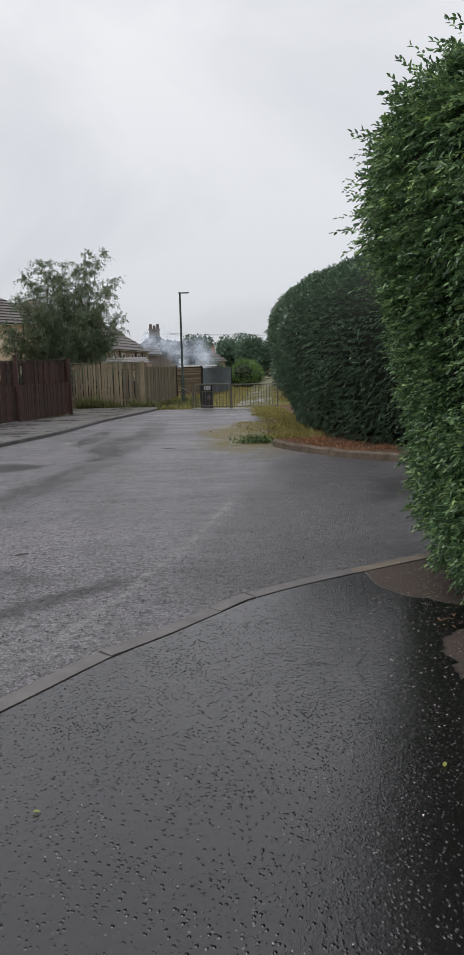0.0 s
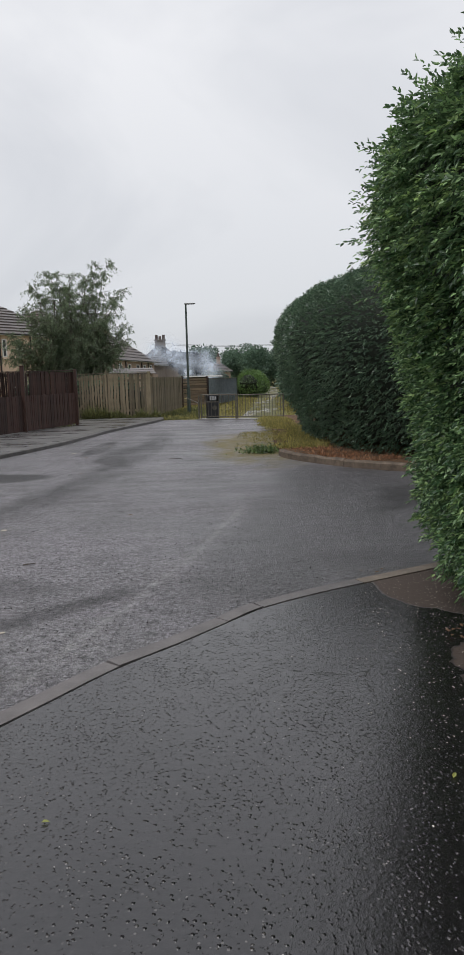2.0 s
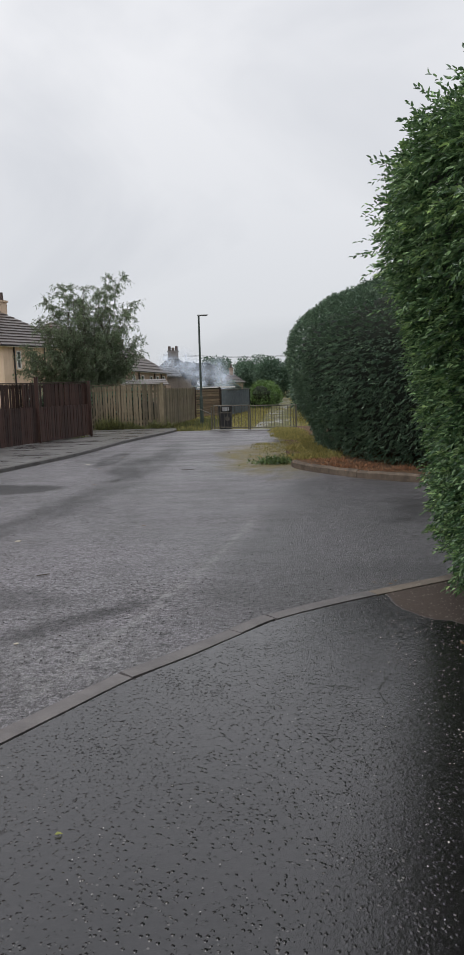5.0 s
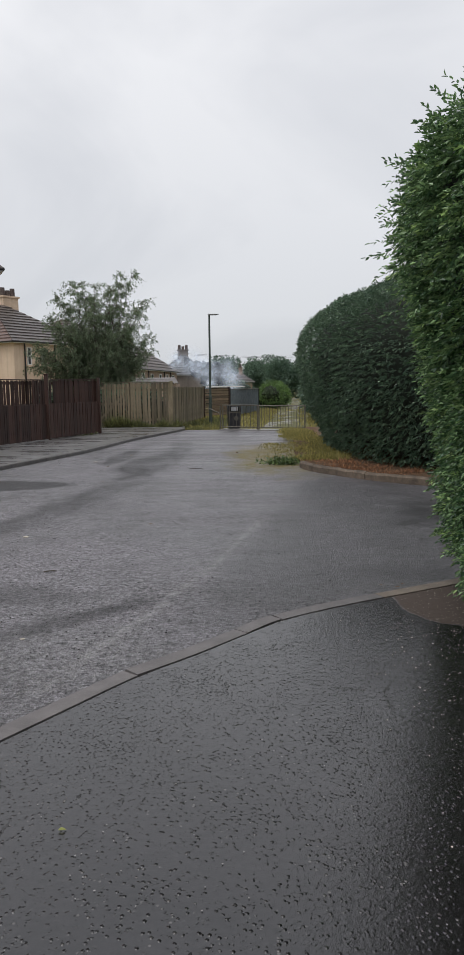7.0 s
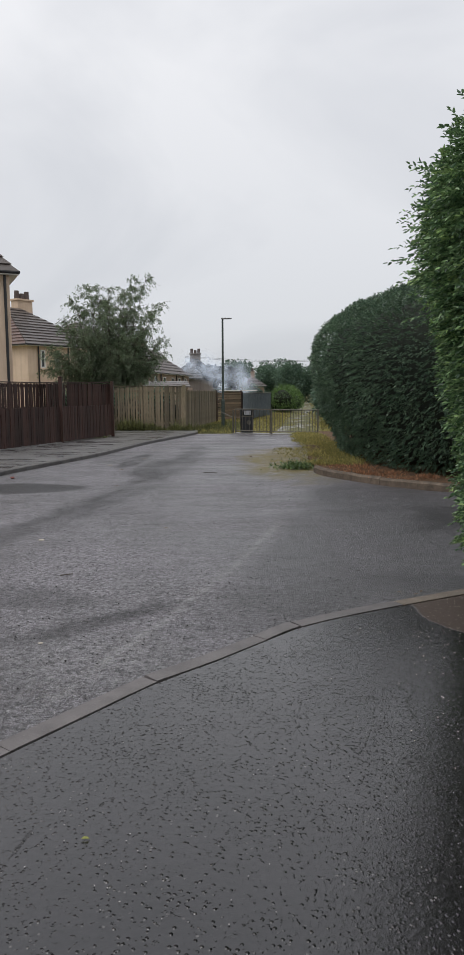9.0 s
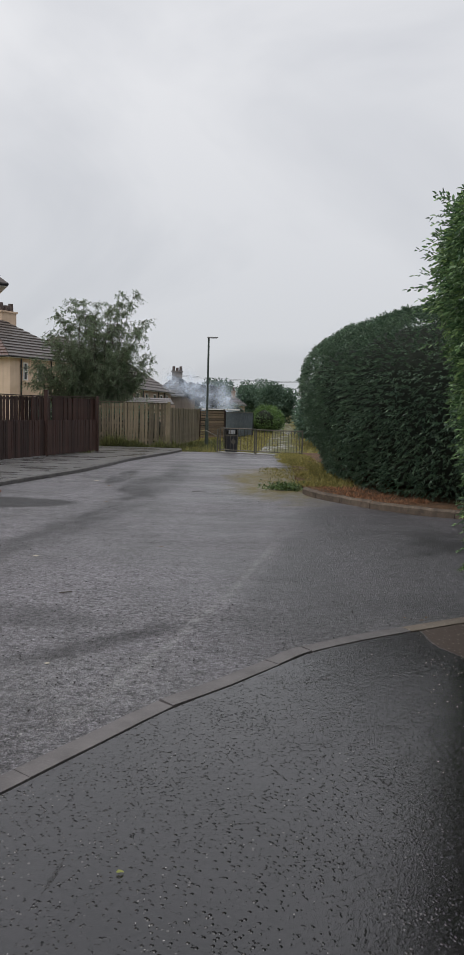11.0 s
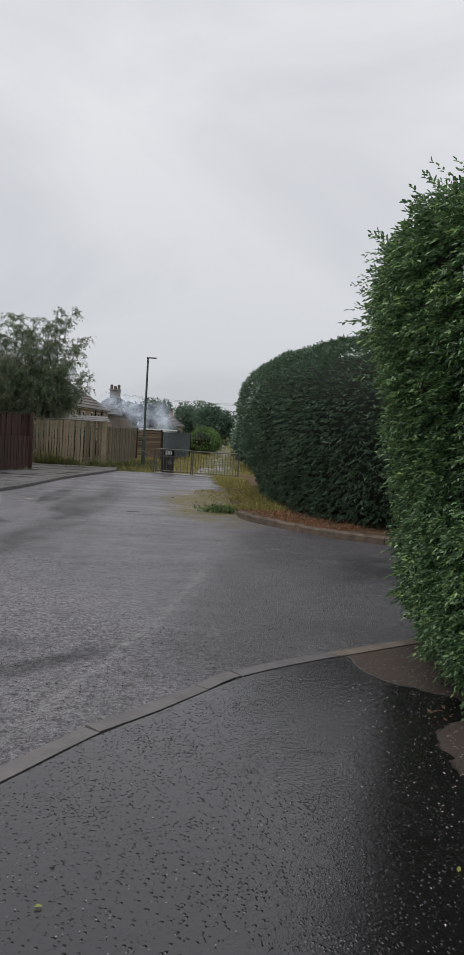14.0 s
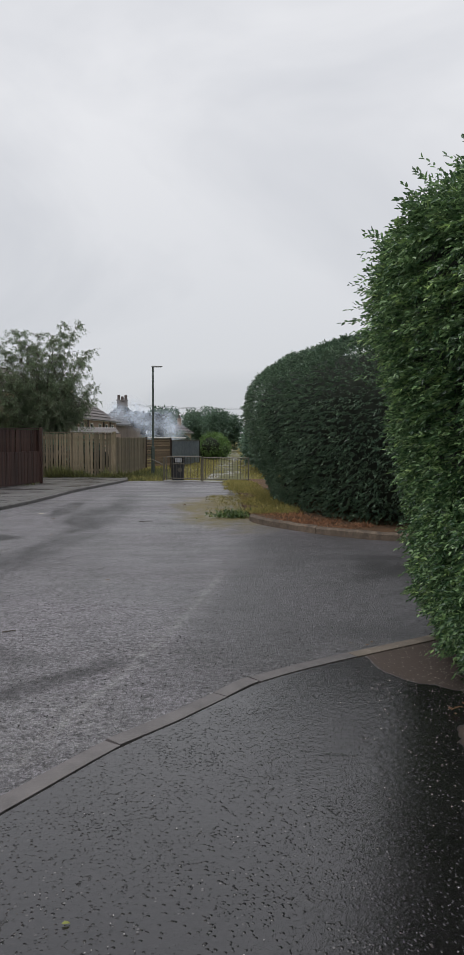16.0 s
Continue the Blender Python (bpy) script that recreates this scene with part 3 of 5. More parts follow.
def sprigs(pos, out, n_leaf, stem, spread=0.9, layer=1.0):
    """Leaf places and directions along short shoots that start at pos and grow towards out."""
    n = len(pos)
    out = unit(out)
    ref = unit(np.cross(out, RNG.normal(size=(n, 3))))
    ref2 = np.cross(out, ref)
    P, A = [], []
    stem = stem * RNG.uniform(0.6, 1.3, n)[:, None]
    for k in range(n_leaf):
        t = (k + 0.5) / n_leaf
        ang = k * 2.4 + RNG.uniform(-0.4, 0.4, n)
        d = (ref * np.cos(ang)[:, None] + ref2 * np.sin(ang)[:, None]) * np.array([1, 1, layer])
        P.append(pos + out * stem * t + np.array([0, 0, -0.03]) * t * t)
        A.append(out * (0.35 + 0.8 * t) + d * spread * (1.15 - 0.55 * t) + np.array([0, 0, -0.18]))
    return np.concatenate(P), np.concatenate(A)


class Hedge:
    """A clipped hedge: a plan line of its foot and an overhanging profile (height, outward offset)."""

    def __init__(self, foot, profile, wob=0.10, seed=0.0, rough=0.5):
        self.line, self.s = spline(foot, 0.05)
        t = np.gradient(self.line, axis=0)
        t = unit(t)
        self.nor = np.stack([-t[:, 1], t[:, 0], np.zeros(len(t))], 1)
        pz, po = np.array([p[0] for p in profile]), np.array([p[1] for p in profile])
        q = np.concatenate([[0], np.cumsum(np.hypot(np.diff(pz), np.diff(po)))])
        self.q, self.pz, self.po, self.wob, self.seed, self.rough = q, pz, po, wob, seed, rough
        self.lean = np.ones(len(self.line))
        self.front = q[int(np.argmax(pz))]

    def at(self, s, q, inset=0.0):
        """Points and outward directions for places s along the foot and q along the profile."""
        k = np.clip(s / 0.05, 0, len(self.line) - 1.001)
        i, f = k.astype(int), (k % 1)[:, None]
        p = self.line[i] * (1 - f) + self.line[i + 1] * f
        n = unit(self.nor[i] * (1 - f) + self.nor[i + 1] * f)
        z, o = np.interp(q, self.q, self.pz), np.interp(q, self.q, self.po)
        o = np.where(o > 0, o * self.lean[i], o)
        e = 0.04
        dz = np.interp(q + e, self.q, self.pz) - np.interp(q - e, self.q, self.pz)
        do = np.interp(q + e, self.q, self.po) - np.interp(q - e, self.q, self.po)
        out = unit(n * dz[:, None] + np.array([0, 0, 1.0]) * (-do)[:, None])
        w = np.array([noise.noise(Vector((a * 0.9 + self.seed, b * 1.1, self.seed))) + 0.5 * noise.noise(Vector((a * 2.7, b * 3.1, self.seed + 4))) + self.rough * noise.noise(Vector((a * 6.5, b * 7.5, self.seed + 9))) for a, b in zip(s, q)])
        p = p + n * o[:, None] + np.array([0, 0, 1.0]) * z[:, None] + out * ((w * self.wob) - inset)[:, None]
        return p, out

    # a near-black sheet behind the leaves, its colour standing for inner shade
    def core(self, name, parent, inset=0.22, ds=0.22, nq=22):
        ss, qq = np.arange(0, self.s[-1], ds), np.linspace(0, self.q[-1], nq)
        S, Q = np.meshgrid(ss, qq, indexing="ij")
        p, _ = self.at(S.ravel(), Q.ravel(), inset)
        p[:, 2] = np.maximum(p[:, 2], 0.0)
        a, b = len(ss), nq
        i = (np.arange(a - 1)[:, None] * b + np.arange(b - 1)[None]).ravel()[:, None]
        f = i + np.array([[0, b, b + 1, 1]])
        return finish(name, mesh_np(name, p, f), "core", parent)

# ---- ground, road, pavements ----
def arc(pts, step=0.25):
    return [(float(x), float(y)) for x, y, _ in spline(pts, step)[0]]


ground = slab("ground", [(-900, -300), (900, -300), (900, 1500), (-900, 1500)], -0.6, -0.13, "ground", label="rough yellow-green grass ground to the horizon", category="ground")
slab("road", [(-6.6, -40), (40, -40), (40, 12.5), (2.5, 13.5), (2.2, 27.4), (-6.6, 27.4)], -0.4, -0.06, "road", label="damp grey asphalt road with darker wet patches", category="road")

KERB = [(-3.3, -6), (-3.05, -1), (-2.5, 0.7), (-1.74, 2.05), (-1.20, 2.86), (-0.90, 3.30), (-0.632, 3.69), (-0.39, 3.94), (-0.054, 4.345), (0.174, 4.60), (0.541, 4.86), (0.93, 5.09), (1.573, 5.45), (2.5, 5.95), (4.0, 6.35), (9, 6.5), (30, 6.5)]
slab("pavement_near", [(30, -30), *reversed(arc(KERB)), (-3.3, -30)], -0.3, 0.0, "pavement", label="black wet asphalt pavement with scattered pale chippings", category="pavement")
LKERB = [(-6.3, 4), (-5.85, 9.5), (-5.34, 13.4), (-5.06, 14.8), (-4.72, 16.2), (-4.42, 17.6), (-4.20, 19.2), (-4.00, 21.0), (-3.80, 22.3), (-3.42, 24.1), (-3.05, 25.8), (-2.80, 27.3)]
slab("pavement_far", [(-30, -10), (-6.4, -10), *arc(LKERB), (-2.8, 28.4), (-30, 28.4)], -0.3, 0.028, "paving", label="wet grey concrete pavement along a dark fence", category="pavement")
BED = [(1.42, 27.0), (1.22, 23), (1.08, 19.5), (0.92, 16), (0.99, 14.2), (1.16, 13.50), (1.63, 12.68), (2.07, 12.09), (2.49, 11.69), (2.80, 11.46), (4.2, 10.95), (7, 10.6), (12, 10.4), (30, 10.3)]
slab("planting_bed", [*arc(BED), (30, 27)], -0.3, 0.045, "bed", label="raised hedge bed of reddish dead needles and soil", category="bed")
TRACK_L = [(0.2, 27.6), (0.7, 34), (1.35, 45), (2.6, 70), (4.6, 110)]
TRACK_R = [(6.6, 110), (4.6, 70), (3.5, 45), (2.6, 34), (2.1, 27.6)]
slab("track", [*TRACK_L, *TRACK_R], -0.3, -0.10, "track", label="wet grassy track with pale puddled ruts", category="track")


slab("hedge_bed", [(1.78, -12), (1.72, 2.6), (1.72, 4.9), (1.95, 5.6), (3.2, 6.0), (30, 6.2), (30, -12)], -0.3, 0.012, "bed", label="dark leaf-littered soil strip under a tall hedge", category="bed")


def kerb_run(name, line, length, width, top, drop, mat, label, category, inward=1, gap=0.008, start=0.0, cuts=None, slit=0.0, rough=0.0):
    """A line of separate kerb stones along a plan curve."""
    pts, s = spline(line, 0.02)
    STEPS = 8 if rough else 4
    run = thing(name, label, category, kind="structure")
    ends = cuts if cuts else list(np.arange(start, s[-1], length)) + [s[-1]]
    for a, b in zip(ends, ends[1:]):
        k = [np.array([np.interp(v, s, pts[:, 0]), np.interp(v, s, pts[:, 1])]) for v in np.linspace(a + gap / 2, b - gap / 2, STEPS + 1)]
        if np.linalg.norm(k[-1] - k[0]) < 0.05:
            continue
        bm, rows = bmesh.new(), []
        jig = RNG.uniform(-0.002, 0.002, 2)
        turn = RNG.uniform(-0.006, 0.006, 2) if slit else (0, 0)
        for i, p in enumerate(k):
            d = k[min(i + 1, STEPS)] - k[max(i - 1, 0)]
            n = np.array([-d[1], d[0]]) / np.linalg.norm(d) * inward
            z = top + jig[0] + (jig[1] - jig[0]) * i / STEPS
            p = p + n * (slit + turn[0] + (turn[1] - turn[0]) * i / STEPS)
            w = width + math.copysign(1, width) * rough * noise.noise(Vector((*(p * 5), 2.0)))
            z += rough * noise.noise(Vector((*(p * 4), 7.0)))
            o, edge = p + n * w, math.copysign(0.018 + rough, width)
            rows.append([bm.verts.new((*p, z - drop)), bm.verts.new((*p, z)), bm.verts.new((*(p + n * (w - edge)), z)), bm.verts.new((*o, z - abs(edge))), bm.verts.new((*o, z - drop))])
        for r, q in zip(rows, rows[1:]):
            for j in range(4):
                bm.faces.new((r[j], q[j], q[j + 1], r[j + 1]))
        bm.faces.new(rows[0])
        bm.faces.new(list(reversed(rows[-1])))
        bmesh.ops.recalc_face_normals(bm, faces=bm.faces)
        part("kerb_stone", bm, mat, run)
    return run


def s_of(line, p):
    pts, s = spline(line, 0.02)
    return float(s[np.argmin((pts[:, 0] - p[0]) ** 2 + (pts[:, 1] - p[1]) ** 2)])


j1, j2, j3, j4 = (s_of(KERB, p) for p in ((-0.632, 3.69), (-0.054, 4.345), (0.174, 4.60), (0.93, 5.09)))
CUTS = [j1 - 0.915 * k for k in range(9, 0, -1)] + [j1, j2, j3, j4] + [j4 + 0.915 * k for k in range(1, 12)]
near_run = kerb_run("kerb_near", KERB, 0.915, 0.125, 0.003, 0.2, "kerb", "worn grey concrete kerb stones edging the wet pavement", "kerb", cuts=CUTS, slit=0.016, gap=0.007)
for stone in list(near_run.children)[CUTS.index(j4):CUTS.index(j4) + 2]:
    stone.data.materials[0] = M["kerb_brown"]
kerb_run("kerb_far", LKERB, 0.915, -0.13, 0.033, 0.25, "kerb_dark", "dark damp concrete kerb stones below a pavement", "kerb")
kerb_run("bed_edging", BED, 0.74, -0.10, 0.072, 0.25, "edging", "brownish stone edging round the hedge bed", "edging", start=s_of(BED, (0.99, 14.2)), gap=0.007, rough=0.016)


# ---- hedges ----
def near_hedge():
    h = Hedge([(1.9, -9), (1.75, -3), (1.62, 0.5), (1.52, 2.4), (1.47, 3.4), (1.53, 4.2), (1.64, 4.95), (1.74, 5.6), (2.15, 5.95), (3.0, 6.0), (5, 5.7), (11, 5.6)],
              [(0.03, 0.06), (0.22, 0.18), (0.5, 0.30), (1.0, 0.41), (1.5, 0.50), (1.9, 0.57), (2.3, 0.67), (2.72, 0.73), (2.96, 0.60), (3.15, 0.22), (3.30, -0.3), (3.47, -1.2), (3.45, -2.0), (3.15, -2.5), (1.8, -2.7), (0.03, -2.6)], 0.11, 3.0, 0.75)
    h.lean = np.interp(h.line[:, 1], [2.4, 3.2, 3.8, 4.3, 4.8, 5.3, 5.9], [0.56, 0.60, 0.80, 0.98, 0.97, 0.87, 0.84])
    ob = thing("hedge", "tall untrimmed green privet hedge overhanging a wet pavement", "hedge", (1.9, 4, 0))
    ob.matrix_basis = Matrix()
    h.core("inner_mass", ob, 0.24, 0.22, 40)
    n = 33000
    s0, s1 = s_of([tuple(p[:2]) for p in h.line[::20]], (1.58, 1.2)), h.s[-1]
    s = np.concatenate([RNG.uniform(s0, s0 + 7.2, n), RNG.uniform(0, s1, 8000)])
    q = np.concatenate([RNG.uniform(0, h.front, n), RNG.uniform(0, h.q[-1], len(s) - n)])
    # the shoots stand in loose bunches with dark hollows between
    p, out = h.at(s, q, 0.09)
    lush = np.array([noise.noise(Vector((a * 5.5, b * 6.5, 2.0))) + 0.7 * noise.noise(Vector((a * 12, b * 14, 8.0))) for a, b in zip(s, q)])
    p = p + out * (0.05 * lush - RNG.uniform(0.0, 0.17, len(s)))[:, None]
    keep = lush + RNG.normal(size=len(s)) * 0.3 > -0.32
    p, out, lush = p[keep], out[keep], lush[keep]
    grow = out + RNG.normal(size=p.shape) * 0.5 + np.array([0, 0, -0.08])
    P, A = sprigs(p, grow * np.array([1, 1, 0.7]), 9, 0.11, 0.9, 0.4)
    keep = P[:, 2] > 0.02
    leaves("foliage", P[keep], A[keep], 0.037, 0.0165, "hedge_leaf", ob, tumble=0.45)
    # fresh pale tips on the outermost shoots, partly leaf highlights put into the colour
    fresh = np.flatnonzero(lush > 0.08)[::3]
    p, out = p[fresh] + out[fresh] * 0.055, out[fresh]
    P, A = sprigs(p, out + RNG.normal(size=p.shape) * 0.35 + np.array([0, 0, 0.25]), 7, 0.06, 0.8, 0.6)
    keep = P[:, 2] > 0.02
    leaves("tip_growth", P[keep], A[keep], 0.033, 0.014, "hedge_tip", ob, "fresh yellow-green leaf tips", tumble=0.5)
    # long untrimmed shoots at the top and the outer corner
    m = 420
    s = RNG.uniform(s0, s0 + 7.2, m)
    q = RNG.uniform(h.front * 0.42, h.front * 0.86, m)
    p, out = h.at(s, q, 0.06)
    grow = out * np.array([1, 1, 0.5]) + RNG.normal(size=p.shape) * 0.25 + np.array([0, 0, 0.15])
    P, A = sprigs(p, grow, 12, 0.19, 0.9, 0.8)
    leaves("new_growth", P, A, 0.036, 0.0155, "hedge_leaf", ob)
    return ob


def far_hedge():
    h = Hedge([(9, 22.5), (5.0, 21.6), (3.0, 20.6), (2.05, 19.2), (1.85, 17.6), (1.95, 15.9), (2.3, 14.1), (2.95, 12.6), (4.4, 11.65), (7, 11.25), (12, 11.0), (24, 10.9)],
              [(0.06, -0.1), (0.3, 0.05), (0.9, 0.32), (1.6, 0.62), (2.3, 0.78), (2.8, 0.62), (3.18, 0.32), (3.42, -0.05), (3.58, -0.6), (3.66, -1.6), (3.55, -2.4), (3.25, -2.9), (1.8, -3.1), (0.03, -3.0)], 0.10, 11.0)
    h.nor *= -1
    ob = thing("hedge", "large rounded dark green hedge in a raised bed", "hedge")
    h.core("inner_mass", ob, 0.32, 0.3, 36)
    n = 44000
    s = np.concatenate([RNG.uniform(0, 24.0, n - 4000), RNG.uniform(0, h.s[-1], 4000)])
    q = np.concatenate([RNG.uniform(0, h.front, n - 4000), RNG.uniform(h.front, h.q[-1], 4000)])
    # the foliage stands out in loose horizontal tiers with dark gaps below each
    tier = 0.125
    wave = 0.05 * np.sin(s * 1.7) + 0.03 * np.sin(s * 4.1 + 1)
    on = RNG.random(n) < 0.62
    q = np.where(on, np.round((q + wave) / tier) * tier - wave + RNG.normal(size=n) * 0.013, q)
    p, out = h.at(s, np.clip(q, 0, h.q[-1]), 0.07)
    p = p + out * np.where(on, RNG.uniform(0.0, 0.08, n), RNG.uniform(-0.10, 0.05, n))[:, None]
    grow = out + RNG.normal(size=p.shape) * 0.3 + np.array([0, 0, 0.10])
    P, A = sprigs(p, grow, 7, 0.08, 0.7, 0.3)
    keep = P[:, 2] > 0.03
    leaves("foliage", P[keep], A[keep], 0.048, 0.022, "hedge_dark_leaf", ob, full=False, tumble=0.35)
    m = 2600
    s, q = RNG.uniform(1, 23, m), h.front * RNG.uniform(0.15, 1.0, m)
    p, out = h.at(s, q, 0.03)
    P, A = sprigs(p, out + RNG.normal(size=p.shape) * 0.3 + np.array([0, 0, 0.3]), 8, 0.13, 0.75)
    leaves("new_growth", P, A, 0.050, 0.021, "hedge_dark_leaf", ob, full=False)
    return ob


near_hedge()
far_hedge()


def bush(name, label, at, r, count, leaf, mat, seed, lumps=9, category="bush"):
    """A leafy mass of overlapping lumps on the ground, of many leaves round a dark inside."""
    g = np.random.default_rng(seed)
    ob = thing(name, label, category, at)
    c = g.uniform(-1, 1, (lumps, 3)) * np.array([r[0], r[1], 0]) * 0.62
    c[:, 2] = r[2] * g.uniform(0.35, 0.68, lumps)
    rad = np.minimum(r[2] * 0.48, min(r[0], r[1])) * g.uniform(0.75, 1.1, lumps)
    # near-black lumps within, coloured as the shade between the leaves
    bm = bmesh.new()
    for k in range(lumps):
        v = bmesh.ops.create_icosphere(bm, subdivisions=2, radius=1.0)["verts"]
        for a in v:
            a.co *= 0.86 + 0.16 * noise.noise(a.co * 2 + Vector((seed, k, 0)))
        bmesh.ops.transform(bm, matrix=Matrix.LocRotScale(c[k], None, (rad[k], rad[k], rad[k] * 0.95)), verts=v)
    for v in bm.verts:
        v.co.z = max(v.co.z, 0.0)
    bmesh.ops.scale(bm, vec=(0.9, 0.9, 0.92), verts=bm.verts)
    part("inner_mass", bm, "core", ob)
    k = g.integers(0, lumps, count)
    d = unit(g.normal(size=(count, 3)))
    p = c[k] + d * (rad[k] * g.uniform(0.84, 1.12, count))[:, None]
    keep = p[:, 2] > 0.02
    leaves("foliage", p[keep], (d + g.normal(size=d.shape) * 0.5)[keep], leaf, leaf * 0.5, mat, ob, full=False)
    return ob


def garden_tree(at, seed):
    """A many-stemmed tree: stems and limbs to the outer crown, side shoots that droop, leaves hung along them."""
    g = np.random.default_rng(seed)
    ob = thing("birch_tree", "feathery drooping green garden tree behind a fence", "tree", at)
    seg, tw = [], []

    def curve(a, b, sag, n):
        t = np.linspace(0, 1, n)[:, None]
        p = np.array(a) * (1 - t) + np.array(b) * t
        p[:, 2] += (sag * 4 * t * (1 - t))[:, 0]
        return p + np.concatenate([np.zeros((1, 3)), g.normal(size=(n - 2, 3)) * 0.05, np.zeros((1, 3))])

    def line(p, r0, r1):
        r = np.linspace(r0, r1, len(p))
        for k in range(len(p) - 1):
            seg.append((*p[k], *p[k + 1], r[k], r[k + 1]))

    ends = [(-0.95, 0.2, 6.2), (0.10, -0.3, 6.0), (1.65, 0.1, 6.5), (-2.0, -0.4, 4.5), (2.1, 0.3, 5.4), (2.25, -0.3, 3.8), (-1.4, 0.6, 5.4), (0.9, -0.9, 5.7), (-0.4, 0.9, 5.7),
            (-1.9, -0.9, 3.3), (1.5, -1.0, 4.1), (0.3, -1.4, 4.7), (-0.8, -1.3, 4.0), (1.2, 0.9, 5.0), (0.6, -1.0, 3.1), (-2.4, 0.1, 3.0), (1.9, -0.5, 2.8), (-0.6, -1.2, 2.8)]
    ends += [(-2.5, -0.6, 3.6), (-2.3, -0.8, 2.6), (2.3, -0.6, 3.3), (-1.6, -1.2, 4.6), (0.8, -1.3, 3.9), (1.9, -0.9, 4.9), (-1.7, 0.3, 5.7), (-0.5, -0.2, 6.1), (0.7, 0.2, 6.0), (1.25, -0.3, 6.45), (-1.1, -1.4, 3.3), (1.3, -1.3, 3.2)]
    for _ in range(22):
        d = unit(g.normal(size=(1, 3)))[0]
        r = g.uniform(0.35, 0.95)
        ends.append((0.05 + d[0] * 2.1 * r, d[1] * 1.4 * r, 3.9 + d[2] * 2.0 * r))
    for e in ends:
        limb = curve((g.uniform(-0.15, 0.15), g.uniform(-0.15, 0.15), 0), (e[0], e[1], e[2]), 0.35, 14)
        line(limb, 0.05, 0.006)
        for k in range(5, 14):
            ahead = unit((limb[min(k + 1, 13)] - limb[k - 1])[None])[0]
            for _ in range(4):
                side = unit(g.normal(size=(1, 3)))[0] * np.array([1, 1, 0.3])
                reach = g.uniform(0.30, 1.15) * (1.3 - 0.06 * k)
                b = limb[k] + (side + ahead * 0.45) * reach
                shoot = curve(limb[k], b, 0.14 * reach, 6)
                shoot[:, 2] -= 0.28 * reach * np.linspace(0, 1, 6) ** 2
                line(shoot, 0.009, 0.003)
                for q in range(1, 6):
                    for _ in range(2):
                        way = unit((shoot[q] - shoot[q - 1])[None])[0]
                        c = shoot[q] + (way * 0.5 + unit(g.normal(size=(1, 3)))[0] * 0.5 + np.array([0, 0, -0.9 if k < 11 else -0.3])) * g.uniform(0.10, 0.32)
                        seg.append((*shoot[q], *c, 0.003, 0.0015))
                        tw.append((*shoot[q], *c))
    sticks("trunk", seg, "bark", ob)
    T = np.array(tw)
    n = 165000
    k, t = g.integers(0, len(T), n), g.uniform(0.0, 1.1, n)[:, None]
    p = T[k, :3] * (1 - t) + T[k, 3:] * t + g.normal(size=(n, 3)) * 0.022
    d = unit(T[k, 3:] - T[k, :3]) * 0.7 + g.normal(size=(n, 3)) * 0.45 + np.array([0, 0, -0.35])
    leaves("crown", p, d, 0.068, 0.026, "birch_leaf", ob, full=False)
    return ob


def far_tree(name, label, at, r, height, count, leaf, mat, seed):
    """A broad crown of many clumps on a trunk, seen far off."""
    g = np.random.default_rng(seed)
    ob = thing(name, label, "tree", at)
    bm = bmesh.new()
    tube(bm, (0, 0, 0), (0.1, 0, height * 0.6), 0.28, 0.12, 8)
    lumps = 38
    c = unit(g.normal(size=(lumps, 3))) * g.uniform(0.3, 0.85, (lumps, 1)) * np.array([r, r, height * 0.46])
    c[:, 2] += height * 0.50
    for k in range(0, lumps, 2):
        tube(bm, (0, 0, height * 0.35), tuple(c[k]), 0.10, 0.03, 5)
    part("trunk", bm, "bark", ob)
    rad = g.uniform(0.26, 0.44, lumps) * r
    k = g.integers(0, lumps, count)
    d = unit(g.normal(size=(count, 3)))
    p = c[k] + d * (rad[k] * np.sqrt(g.uniform(0.25, 1.25, count)))[:, None]
    leaves("crown", p, d + g.normal(size=d.shape) * 0.5, leaf, leaf * 0.6, mat, ob, full=False)
    return ob


# ---- fences ----
def board_mesh(name, w, d, h, mat, top=0.0, seed=0):
    g = random.Random(seed)
    bm = boxed(-w / 2, -d / 2, 0, w / 2, d / 2, h)
    for v in bm.verts:
        if v.co.z > h * 0.5:
            v.co.z += g.uniform(-0.012, 0.012) + (top if v.co.x > 0 else 0)
        v.co.x += g.uniform(-0.003, 0.003)
    me = bpy.data.meshes.new(name)
    bm.to_mesh(me)
    bm.free()
    me.materials.append(M[mat])
    return me


def boards(parent, a, b, pitch, meshes, z=0.0, jitter=0.008, name="board", zs=0.0, skip=()):
    a, b = Vector((*a, 0)), Vector((*b, 0))
    d = b - a
    n = max(1, round(d.length / pitch))
    rz = math.atan2(d.y, d.x)
    for i in range(n):
        if i in skip:
            continue
        p = a + d * ((i + 0.5 + RNG.normal() * 0.045) / n)
        ob = new(name, meshes[RNG.integers(len(meshes))])
        ob.parent = parent
        ob.matrix_basis = Matrix.Translation((p.x, p.y, z + zs * (i + 0.5) / n + RNG.uniform(-jitter, jitter))) @ Euler((RNG.normal() * 0.006, RNG.normal() * 0.008, rz)).to_matrix().to_4x4()


